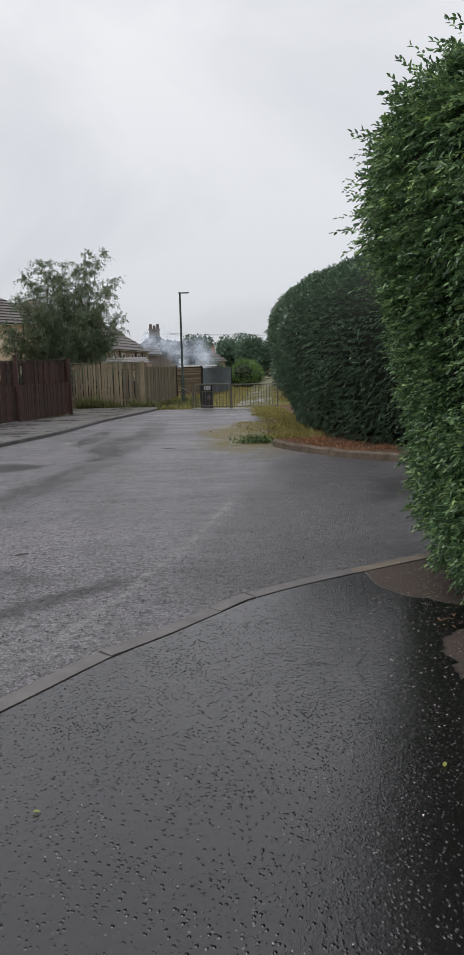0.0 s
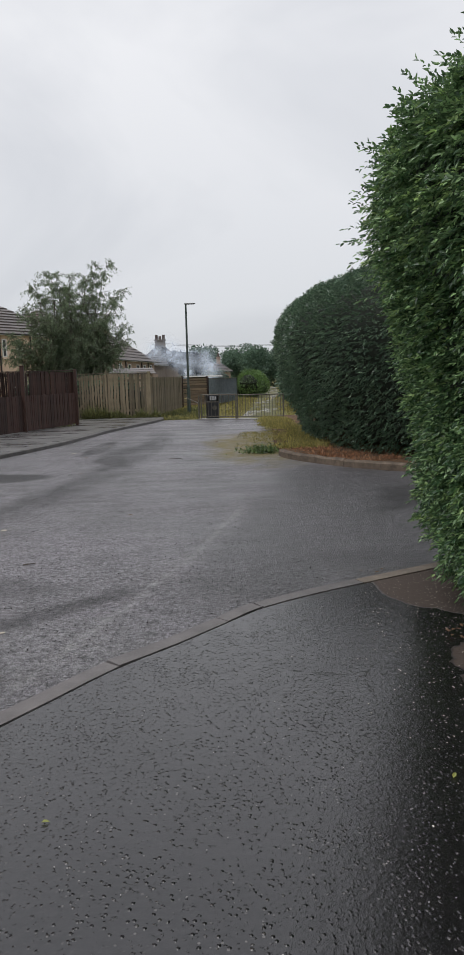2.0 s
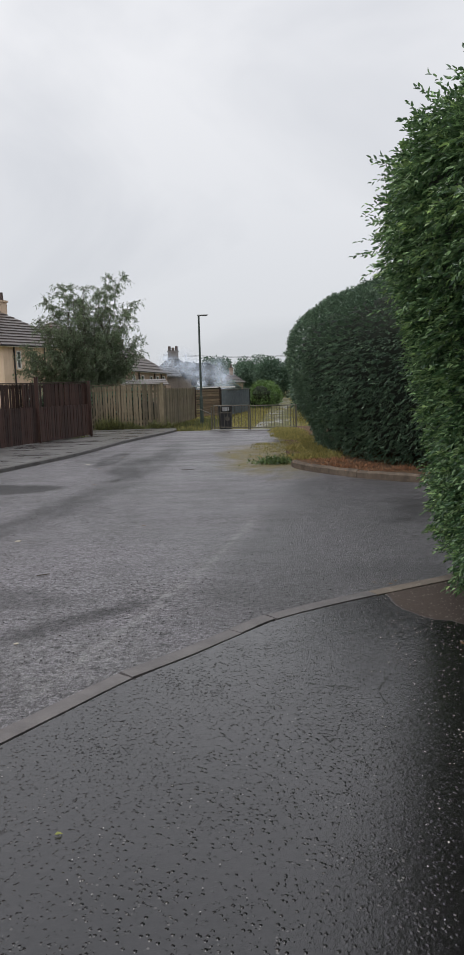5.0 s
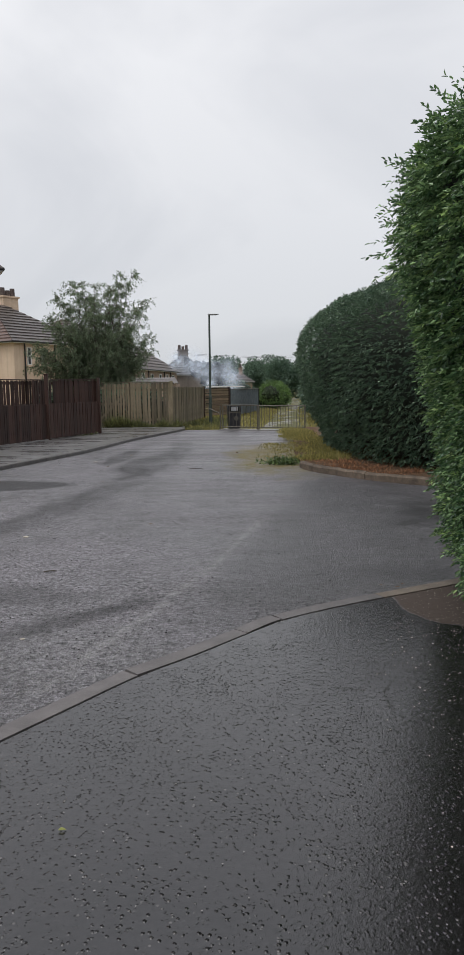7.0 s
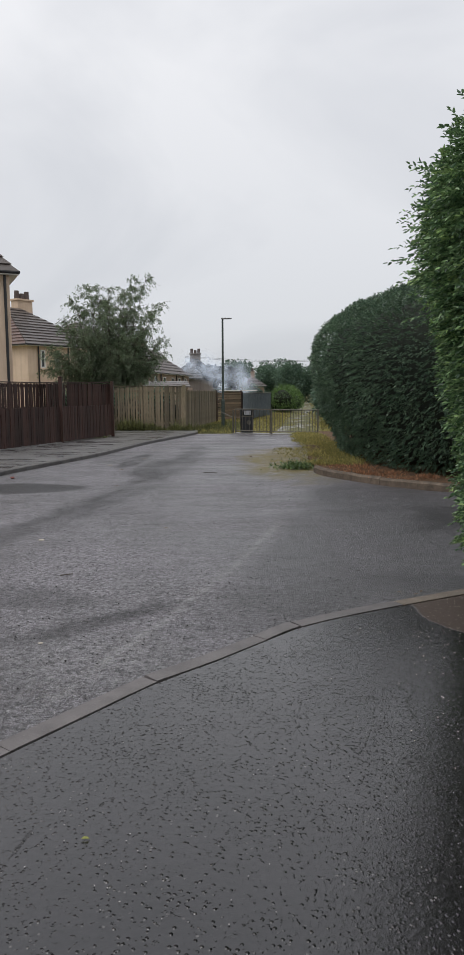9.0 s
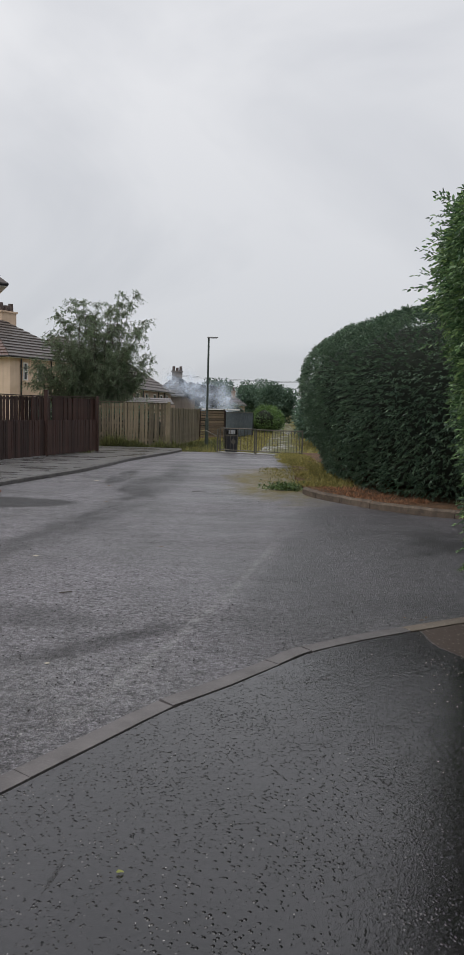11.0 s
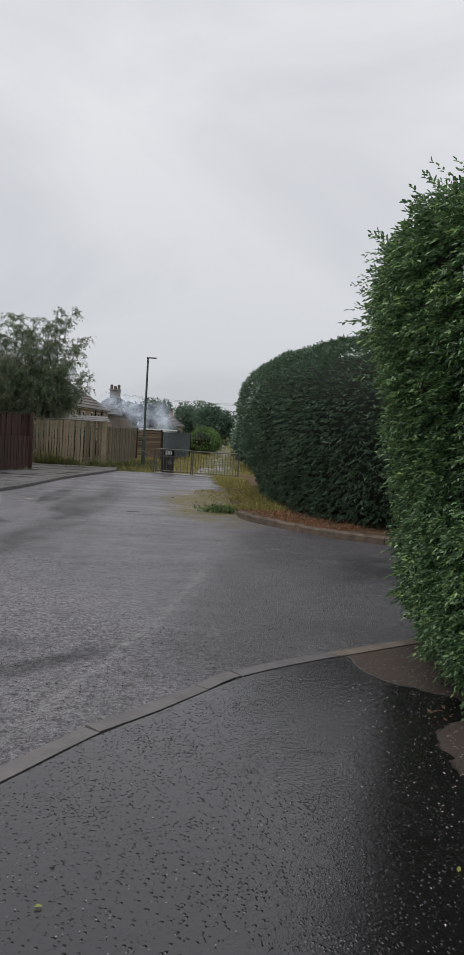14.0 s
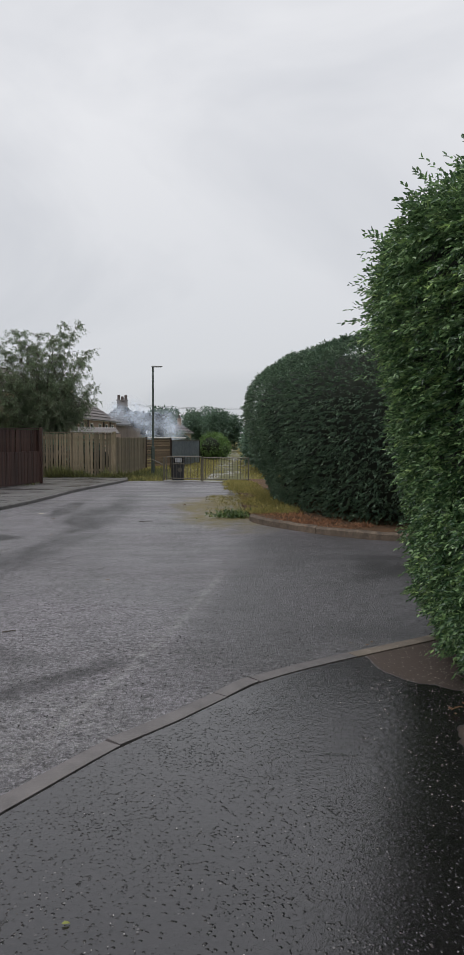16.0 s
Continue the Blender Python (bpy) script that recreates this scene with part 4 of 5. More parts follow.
def beam(name, parent, a, b, w, h, mat, label=""):
    """A straight rail from a to b, w thick and h high."""
    a, b = Vector(a), Vector(b)
    d = b - a
    bm = boxed(0, -w / 2, -h / 2, d.length, w / 2, h / 2, 0.004)
    m = Matrix.Translation(a) @ d.to_track_quat("X", "Z").to_matrix().to_4x4()
    bmesh.ops.transform(bm, matrix=m, verts=bm.verts)
    return part(name, bm, mat, parent, label)


def post(parent, x, y, z0, z1, w, mat, cap=True, name="post"):
    bm = boxed(x - w / 2, y - w / 2, z0, x + w / 2, y + w / 2, z1, 0.006)
    if cap:
        box(bm, x - w * 0.62, y - w * 0.62, z1, x + w * 0.62, y + w * 0.62, z1 + 0.03, 0.006)
    return part(name, bm, mat, parent)


def off(a, b, k):
    """The line a-b moved k metres to its left."""
    d = Vector((b[0] - a[0], b[1] - a[1])).normalized()
    return (a[0] - d.y * k, a[1] + d.x * k), (b[0] - d.y * k, b[1] + d.x * k)


PV = 0.028
FA, FB, FC = (-9.2, 10.8), (-6.30, 21.5), (-5.42, 24.5)


def dark_fences():
    front = thing("fence", "low close-boarded dark brown stained timber fence beside pavement", "fence")
    bs = [board_mesh("dark_board", 0.086, 0.02, 1.06, "dark_wood", 0, k) for k in range(4)]
    boards(front, FA, FB, 0.098, bs, PV + 0.03)
    boards(front, FB, FC, 0.098, bs, PV + 0.03)
    for a, b in ((FA, FB), (FB, FC)):
        c, d = off(a, b, 0.04)
        for z in (0.3, 0.9):
            beam("rail", front, (*c, PV + z), (*d, PV + z), 0.04, 0.09, "dark_wood")
    for a, b in ((FA, FB),):
        c, d = off(a, b, -0.03)
        beam("gravel_board", front, (*c, PV + 0.012), (*d, PV + 0.012), 0.035, 0.03, "slab", "pale concrete strip at the fence foot")
    post(front, FB[0], FB[1] - 0.06, PV, 2.0, 0.11, "dark_wood")
    post(front, FC[0] + 0.02, FC[1] + 0.05, PV, 1.93, 0.10, "dark_wood", False)
    rear = thing("fence", "tall dark brown paling fence with gaps behind a low fence", "fence")
    ps = [board_mesh("dark_paling", 0.085, 0.018, 1.76, "dark_wood", 0, 10 + k) for k in range(3)]
    ra, rb = off(FA, FB, 0.75)
    rb = (rb[0] + 0.31, rb[1] + 1.16)
    rc, rd = off(FB, FC, 0.55)
    boards(rear, ra, rb, 0.112, ps, PV + 0.04, name="paling")
    boards(rear, rc, (rc[0] + 0.35 * (rd[0] - rc[0]), rc[1] + 0.35 * (rd[1] - rc[1])), 0.135, ps, PV + 0.04, name="paling")
    mid = (rc[0] + 0.37 * (rd[0] - rc[0]), rc[1] + 0.37 * (rd[1] - rc[1]))
    boards(rear, mid, (FC[0] - 0.05, FC[1] + 0.12), 0.088, ps, PV + 0.06, name="paling")
    for z in (0.35, 1.05, 1.72):
        c, d = off(ra, rb, 0.03)
        beam("rail", rear, (*c, PV + z), (*d, PV + z), 0.04, 0.08, "dark_wood")
        c, d = off(mid, (FC[0] - 0.05, FC[1] + 0.12), 0.03)
        beam("rail", rear, (*c, PV + z), (*d, PV + z), 0.04, 0.08, "dark_wood")
    beam("capping", rear, (*ra, PV + 1.83), (*rb, PV + 1.83), 0.09, 0.03, "dark_wood", "pale-edged capping rail")
    beam("capping", rear, (*rc, PV + 1.83), (*mid, PV + 1.83), 0.09, 0.03, "dark_wood")
    beam("capping", rear, (*mid, PV + 1.84), (FC[0] - 0.05, FC[1] + 0.12, PV + 1.87), 0.09, 0.03, "dark_wood")


TA, TB, TC = (-6.6, 28.6), (-3.38, 28.9), (-2.72, 38.0)


def timber_fences():
    f = thing("fence", "weathered grey-brown vertical board garden fence", "fence")
    gate = thing("garden_gate", "weathered timber gate with gapped palings in a fence", "gate")
    bs = [board_mesh("timber_board", 0.096, 0.02, 1.72, "grey_wood", 0, 20 + k) for k in range(4)]
    gs = [board_mesh("gate_paling", 0.075, 0.02, 1.70, "grey_wood", 0, 30 + k) for k in range(3)]
    g1 = (-5.05, 28.72)
    boards(gate, TA, g1, 0.106, gs, 0.05, name="paling")
    c, d = off(TA, g1, 0.03)
    for z in (0.25, 0.95, 1.6):
        beam("rail", gate, (*c, z), (*d, z), 0.04, 0.09, "grey_wood")
    beam("brace", gate, (c[0] + 0.3, c[1], 0.3), (*d, 1.55), 0.035, 0.08, "grey_wood")
    boards(f, g1, TB, 0.122, bs, 0.05, 0.012)
    c, d = off(g1, TB, 0.03)
    for z in (0.3, 1.5):
        beam("rail", f, (*c, z), (*d, z), 0.04, 0.09, "grey_wood")
    beam("capping", f, (TA[0], TA[1], 1.80), (TB[0], TB[1], 1.80), 0.08, 0.03, "grey_wood")
    post(f, TB[0], TB[1], 0, 1.85, 0.12, "grey_wood", False)
    post(f, g1[0], g1[1] + 0.07, 0, 1.80, 0.10, "grey_wood", False)
    f2 = thing("fence", "weathered close-boarded fence receding beside grass", "fence")
    bs2 = [board_mesh("timber_board", 0.105, 0.02, 1.62, "grey_wood", 0, 40 + k) for k in range(4)]
    boards(f2, TB, TC, 0.115, bs2, 0.0, 0.012)
    c, d = off(TB, TC, 0.03)
    for z in (0.3, 1.4):
        beam("rail", f2, (*c, z), (*d, z), 0.04, 0.09, "grey_wood")
    f3 = thing("fence", "brown horizontal slat fence panel between dark posts", "fence")
    a, b = (-2.70, 38.2), (-1.45, 40.6)
    for i in range(11):
        z = 0.12 + i * 0.135
        beam("slat", f3, (*a, z), (*b, z + 0.0), 0.02, 0.100, "brown_wood")
    post(f3, *a, -0.1, 1.66, 0.11, "dark_wood", False)
    post(f3, *b, -0.1, 1.64, 0.11, "dark_wood", False)
    # sheet metal fence and the low roof behind it
    s = thing("sheet_fence", "blue-grey corrugated metal sheet fence beside a track", "fence")
    a, b = Vector((-1.40, 40.8, 0)), Vector((0.30, 50.0, 0))
    n = 8
    for k in range(n):
        bm = bmesh.new()
        p, q = a.lerp(b, k / n), a.lerp(b, (k + 1) / n)
        d = (q - p).normalized()
        nn = Vector((-d.y, d.x, 0))
        prev = None
        for i in range(25):
            o = p.lerp(q, i / 24.0 * 0.995) + nn * (0.018 if (i // 2) % 2 else -0.018)
            v = (bm.verts.new((o.x, o.y, -0.05)), bm.verts.new((o.x, o.y, 1.46)))
            if prev:
                bm.faces.new((prev[0], v[0], v[1], prev[1]))
            prev = v
        bmesh.ops.solidify(bm, geom=bm.faces[:], thickness=0.004)
        part("sheet", bm, "metal_sheet", s)
    beam("capping", s, (a.x, a.y, 1.49), (b.x, b.y, 1.49), 0.08, 0.05, "galv")
    post(s, a.x, a.y - 0.05, -0.1, 1.55, 0.10, "black", False)
    post(s, b.x, b.y, -0.1, 1.5, 0.10, "black", False)
    sh = thing("garden_shed", "low garden shed with a pale flat roof behind fences", "shed")
    part("wall", boxed(-2.7, 43.5, -0.1, -1.6, 47.5, 1.60), "brown_wood", sh)
    bm = boxed(-2.9, 43.1, 1.62, -0.6, 48.0, 1.67, 0.01)
    part("roof", bm, "felt", sh)
    bm = boxed(-2.9, 43.06, 1.60, -0.6, 43.10, 1.675, 0.004)
    part("fascia", bm, "white", sh, "white-painted roof edge")


dark_fences()
timber_fences()


# ---- street lamp, bin, barrier ----
def street_lamp():
    ob = thing("street_lamp", "slim dark painted steel street lamp with flat head", "street lamp", (-2.04, 33.0, -0.10), -4)
    bm = bmesh.new()
    tube(bm, (0, 0, 0), (0, 0, 1.25), 0.085, 0.085, 16)
    tube(bm, (0, 0, 1.25), (0, 0, 1.33), 0.085, 0.055, 16)
    part("base", bm, "post_paint", ob)
    bm = bmesh.new()
    tube(bm, (0, 0, 1.33), (0, 0, 4.96), 0.055, 0.042, 16)
    part("column", bm, "post_paint", ob)
    part("inspection_door", boxed(-0.045, -0.092, 0.5, 0.045, -0.078, 1.0, 0.004), "post_paint", ob)
    bm = boxed(-0.06, -0.07, 4.955, 0.44, 0.07, 5.03, 0.02)
    for v in bm.verts:
        if v.co.x > 0.2:
            v.co.z = 4.995 + (v.co.z - 4.995) * 0.45 + 0.01
            v.co.y *= 0.8
    part("lamp_head", bm, "lamp_head", ob, "flat grey lamp head")
    part("lens", boxed(0.10, -0.045, 4.962, 0.38, 0.045, 4.976), "glass", ob)


def litter_bin():
    ob = thing("litter_bin", "black plastic litter bin with a pale label behind railings", "bin", (-0.80, 27.75, -0.08), 8)
    bm = boxed(-0.25, -0.22, 0.04, 0.25, 0.22, 0.70, 0.03)
    for v in bm.verts:
        k = 0.92 + 0.08 * v.co.z / 0.7
        v.co.x *= k
        v.co.y *= k
    part("body", bm, "bin", ob)
    part("plinth", boxed(-0.21, -0.19, 0.0, 0.21, 0.19, 0.05, 0.01), "bin", ob)
    bm = boxed(-0.26, -0.23, 0.86, 0.26, 0.23, 0.97, 0.035)
    part("hood", bm, "bin", ob)
    for x in (-0.25, 0.21):
        part("hood_post", boxed(x, -0.22, 0.69, x + 0.04, 0.22, 0.88, 0.006), "bin", ob)
    part("back_panel", boxed(-0.22, 0.17, 0.69, 0.22, 0.20, 0.88, 0.004), "bin", ob)
    part("label_plate", boxed(-0.13, -0.234, 0.74, 0.13, -0.222, 0.90, 0.004), "label", ob, "pale rectangular notice")
    part("band", boxed(-0.256, -0.228, 0.66, 0.256, 0.228, 0.70, 0.006), "galv", ob)
    bm = bmesh.new()
    tube(bm, (0.06, -0.224, 0.45), (0.06, -0.20, 0.45), 0.09, 0.09, 18)
    part("badge", bm, "galv", ob, "round worn badge")


def barrier(name, a, b, z0, h, label, posts=(True, True), n=11):
    ob = thing(name, label, "railing")
    a3, b3 = Vector((*a, z0)), Vector((*b, z0))
    for z in (h, 0.09):
        bm = tube(bmesh.new(), a3 + Vector((0, 0, z)), b3 + Vector((0, 0, z)), 0.019, None, 8)
        part("rail", bm, "galv", ob)
    for i in range(1, n):
        p = a3.lerp(b3, i / n)
        part("bar", tube(bmesh.new(), p + Vector((0, 0, 0.09)), p + Vector((0, 0, h)), 0.011, None, 6), "galv", ob)
    for on, p in zip(posts, (a3, b3)):
        if on:
            part("post", tube(bmesh.new(), p - Vector((0, 0, 0.1)), p + Vector((0, 0, h + 0.02)), 0.026, None, 10), "galv", ob)
    return ob


street_lamp()
litter_bin()
barrier("barrier", (-1.22, 27.35), (0.11, 26.75), -0.03, 0.92, "weathered steel railing in front of a bin", n=10)
barrier("barrier", (0.17, 26.72), (1.86, 26.22), -0.03, 0.90, "weathered steel railing across the end of a road", n=17)
stay = thing("barrier_stay", "diagonal steel stay and short post beside a railing", "railing")
part("post", tube(bmesh.new(), (-1.32, 27.5, -0.1), (-1.32, 27.5, 0.86), 0.03, None, 8), "galv", stay)
part("stay", tube(bmesh.new(), (-1.85, 28.6, 0.75), (-1.32, 27.5, 0.55), 0.02, None, 8), "galv", stay)
gs = slab("gate_slab", [(-1.35, 27.2), (1.85, 25.95), (1.95, 26.3), (-1.2, 27.75)], -0.3, -0.025, "slab", label="pale wet concrete strip under railings", category="slab")


# ---- houses ----
def plane_roof(parent, quad, courses, mat, th=0.07, name="roof"):
    """A tiled slope between an eave (a, b) and a ridge (d, c), as separate overlapping courses."""
    a, b, c, d = (Vector(p) for p in quad)
    nrm = (b - a).cross(d - a).normalized()
    if nrm.z < 0:
        nrm = -nrm
    roof = part(name, bmesh_quad([a, b, c, d]), mat, parent)
    for i in range(courses):
        t0, t1 = i / courses, (i + 1.12) / courses
        t1 = min(t1, 1.0)
        p, q, r, s = a.lerp(d, t0), b.lerp(c, t0), b.lerp(c, t1), a.lerp(d, t1)
        lo, hi = nrm * th, nrm * 0.012
        bm = bmesh.new()
        v = [bm.verts.new(k) for k in (p, q, r, s, p + lo, q + lo, r + hi, s + hi)]
        for f in ((0, 3, 2, 1), (4, 5, 6, 7), (0, 1, 5, 4), (1, 2, 6, 5), (2, 3, 7, 6), (3, 0, 4, 7)):
            bm.faces.new([v[j] for j in f])
        bmesh.ops.recalc_face_normals(bm, faces=bm.faces)
        bmesh.ops.remove_doubles(bm, verts=bm.verts, dist=0.0005)
        part("tile_course", bm, mat, roof)
    return roof


def bmesh_quad(pts):
    bm = bmesh.new()
    bm.faces.new([bm.verts.new(p) for p in pts])
    bmesh.ops.remove_doubles(bm, verts=bm.verts, dist=0.0005)
    return bm


def window(parent, u, z, w, h, face, frame_mat="white"):
    """A sash window on a wall: face gives origin, along and outward unit vectors."""
    o, d, n = face
    m = Matrix((( d.x, n.x, 0, o.x + d.x * u), (d.y, n.y, 0, o.y + d.y * u), (0, 0, 1, z), (0, 0, 0, 1)))

    def put(bm):
        bmesh.ops.transform(bm, matrix=m, verts=bm.verts)
        bmesh.ops.recalc_face_normals(bm, faces=bm.faces)
        return bm

    w2 = part("window", put(boxed(-w / 2, -0.02, 0, w / 2, 0.012, h)), "glass", parent)
    bm = bmesh.new()
    t = 0.05
    for b in ((-w / 2 - t, 0.0, -t, -w / 2 + 0.02, 0.06, h + t), (w / 2 - 0.02, 0.0, -t, w / 2 + t, 0.06, h + t), (-w / 2, 0.0, h - 0.02, w / 2, 0.06, h + t), (-w / 2, 0.0, -t, w / 2, 0.06, 0.02), (-w / 2, 0.0, h * 0.48, w / 2, 0.045, h * 0.54)):
        box(bm, *b)
    part("window_frame", put(bm), frame_mat, w2)
    part("window_sill", put(boxed(-w / 2 - 0.16, 0.0, -0.20, w / 2 + 0.16, 0.14, -0.09)), "cream", w2)


def prism(pts, z0, z1):
    bm = bmesh.new()
    f = bm.faces.new([bm.verts.new((x, y, z0)) for x, y in pts])
    r = bmesh.ops.extrude_face_region(bm, geom=[f])
    bmesh.ops.translate(bm, vec=(0, 0, z1 - z0), verts=[v for v in r["geom"] if isinstance(v, bmesh.types.BMVert)])
    bmesh.ops.recalc_face_normals(bm, faces=bm.faces)
    return bm


def hip_house(name, label, corner, yaw, wide, deep, eave, ridge, wall, roof_a, roof_b, courses, hips=(3.5, 3.5), chim=(), wins=(), pipes=(), over=0.35, ridge_in=0.5):
    """A hipped house: corner is the near corner, 'wide' runs along yaw from it and 'deep' to the left of that."""
    ob = thing(name, label, "house")
    d = Vector((math.cos(radians(yaw)), math.sin(radians(yaw)), 0))
    n = Vector((-d.y, d.x, 0))
    c = Vector((*corner, 0))

    def P(u, v, z):
        q = c + d * u + n * v
        return (q.x, q.y, z)

    part("wall", prism([P(0, 0, 0)[:2], P(wide, 0, 0)[:2], P(wide, deep, 0)[:2], P(0, deep, 0)[:2]], -0.3, eave), wall, ob)
    e = [P(-over, -over, eave - 0.05), P(wide + over, -over, eave - 0.05), P(wide + over, deep + over, eave - 0.05), P(-over, deep + over, eave - 0.05)]
    r0, r1 = P(hips[0], deep * ridge_in, ridge), P(wide - hips[1], deep * ridge_in, ridge)
    plane_roof(ob, (e[0], e[1], r1, r0), courses, roof_a)
    plane_roof(ob, (e[1], e[2], r1, r1), courses, roof_b)
    plane_roof(ob, (e[2], e[3], r0, r1), courses, roof_a)
    plane_roof(ob, (e[3], e[0], r0, r0), courses, roof_b)
    part("soffit", prism([p[:2] for p in e], eave - 0.12, eave - 0.055), "white", ob)
    for a, b in ((e[0], e[1]), (e[1], e[2]), (e[3], e[0])):
        part("gutter", tube(bmesh.new(), (a[0], a[1], a[2] + 0.01), (b[0], b[1], b[2] + 0.01), 0.06, None, 8), "black", ob)
    for u, v, w, top, pots in chim:
        ch = part("chimney", prism([P(u - w / 2, v - 0.35, 0)[:2], P(u + w / 2, v - 0.35, 0)[:2], P(u + w / 2, v + 0.35, 0)[:2], P(u - w / 2, v + 0.35, 0)[:2]], eave, top), wall, ob)
        part("coping", prism([P(u - w / 2 - 0.08, v - 0.43, 0)[:2], P(u + w / 2 + 0.08, v - 0.43, 0)[:2], P(u + w / 2 + 0.08, v + 0.43, 0)[:2], P(u - w / 2 - 0.08, v + 0.43, 0)[:2]], top, top + 0.12), wall, ch)
        for k in range(pots):
            x = u + (k + 0.5 - pots / 2) * (w / pots)
            part("chimney_pot", tube(bmesh.new(), P(x, v, top + 0.1), P(x, v, top + 0.1 + (0.42 if k % 2 else 0.58)), 0.19, 0.16, 10), "pot", ch)
    for side, u, z, w, h in wins:
        face = (c, d, -n) if side == "front" else (c, n, -d)
        window(ob, u, z, w, h, face)
    for side, u in pipes:
        q = (c + d * u - n * 0.07) if side == "front" else (c + n * u - d * 0.07)
        part("downpipe", tube(bmesh.new(), (q.x, q.y, 0), (q.x, q.y, eave), 0.05, None, 8), "black", ob)
    return ob


hip_house("house", "cream harled two-storey house with brown tiled hipped roof", (-14.9, 44.0), 57, 6.1, 9.0, 4.62, 7.35, "cream", "roof", "roof_red", 13,
          hips=(1.9, 3.1), ridge_in=0.5, chim=((3.55, 4.9, 1.25, 7.92, 3),),
          wins=(("front", 1.16, 3.20, 0.26, 1.02), ("front", 2.35, 3.20, 0.36, 0.78), ("front", 5.2, 3.0, 0.9, 1.2), ("front", 1.9, 0.6, 0.9, 1.3), ("front", 5.2, 0.6, 1.2, 1.3)),
          pipes=(("front", 0.80), ("front", 3.25)))
hip_house("house", "cream harled set-back house wing with brown tiled roof", (-13.6, 51.6), 57, 7.0, 8.0, 4.5, 7.15, "cream", "roof", "roof_red", 12,
          hips=(3.3, 3.3), wins=(("front", 2.0, 2.9, 0.7, 1.0), ("front", 4.6, 2.9, 0.7, 1.0)))
hip_house("house", "cream harled house corner with dark downpipe and tiled eave", (-8.88, 24.6), 117, 9, 5.0, 5.68, 8.9, "cream", "roof", "roof", 12,
          hips=(2.5, 2.5), pipes=(("side", 0.16),), over=0.28)
hip_house("house", "distant buff terraced house with grey-brown slate roof and dark pipes", (-9.8, 56), 82, 15.0, 7, 3.25, 5.9, "cream_far", "slate_brown", "slate_brown", 9,
          hips=(3, 3.5), chim=((10.5, 3.5, 1.0, 6.2, 2),), wins=tuple(("front", u, 1.9, 0.7, 0.95) for u in (3.5, 6.2, 8.9, 11.2, 13.4)), pipes=(("front", 5.0), ("front", 10.1), ("front", 12.4)))
hip_house("house", "distant house with steep slate roof and tall chimney stack", (-10.9, 82), 5, 5.4, 5.4, 3.2, 5.7, "stone_far", "slate", "slate", 9,
          hips=(2.65, 2.65), chim=((2.7, 2.7, 1.25, 6.05, 3),))
hip_house("house", "small distant dark-roofed house with chimney beyond gardens", (-3.4, 108), 10, 3.2, 4, 2.5, 3.8, "cream_far", "roof", "roof", 6,
          hips=(1.2, 1.2), chim=((1.7, 2.0, 0.5, 4.6, 1),))
lean = thing("outbuilding", "dull low pitched outbuilding roof beyond the fence", "outbuilding")
part("wall", boxed(-7.6, 45.2, -0.1, -5.0, 48, 1.86), "cream_far", lean)
plane_roof(lean, ((-7.9, 45.0, 1.90), (-4.8, 45.0, 1.90), (-5.2, 46.6, 2.28), (-7.9, 46.6, 2.28)), 3, "roof", 0.03)

# ---- trees and bushes ----
garden_tree((-7.0, 31.6, -0.1), 5)
far_tree("tree", "distant broad dark green tree beyond the track", (1.3, 118, -0.1), 3.6, 7.2, 14000, 0.34, "tree_leaf", 31)
far_tree("tree", "distant rounded green tree beside the track", (4.2, 96, -0.1), 3.3, 5.8, 14000, 0.30, "tree_leaf", 32)
far_tree("tree", "distant dark tree behind the rooftops", (-5.6, 142, -0.1), 3.6, 8.6, 9000, 0.5, "tree_leaf", 33)
bush("bush", "rounded light green clipped bush beside the track", (1.05, 57, -0.1), (0.85, 2.4, 1.85), 9000, 0.15, "bush_leaf", 41)
bush("bush", "rounded light green clipped bush beside the track", (1.95, 64, -0.1), (0.95, 2.8, 1.95), 9000, 0.15, "bush_leaf", 42)
for k, (x, y, h) in enumerate(((3.9, 36, 2.3), (4.6, 46, 2.5), (5.7, 58, 2.6), (7.2, 74, 3.0), (8.6, 92, 4.2))):
    bush("bush", "dark overgrown hedgerow bush along the track", (x + 0.4, y, -0.1), (1.5, 6.0, h), 9000, 0.22, "tree_leaf", 50 + k, lumps=14)
for k, (x, y, h) in enumerate(((-9.5, 38, 2.0), (-3.6, 68, 2.3), (-12, 60, 2.6), (-2.0, 80, 2.4))):
    bush("bush", "leafy garden shrub behind the fences", (x, y, -0.1), (1.6, 1.8, h), 3000, 0.13, "tree_leaf", 70 + k)

# two shrubs added as backing behind the timber fence, to darken its gaps
for k, x in enumerate((-6.1, -4.75)):
    bush("bush", "leafy garden shrub behind the fences", (x, 30.2, -0.1), (0.95, 0.8, 1.65), 3000, 0.11, "tree_leaf", 80 + k)


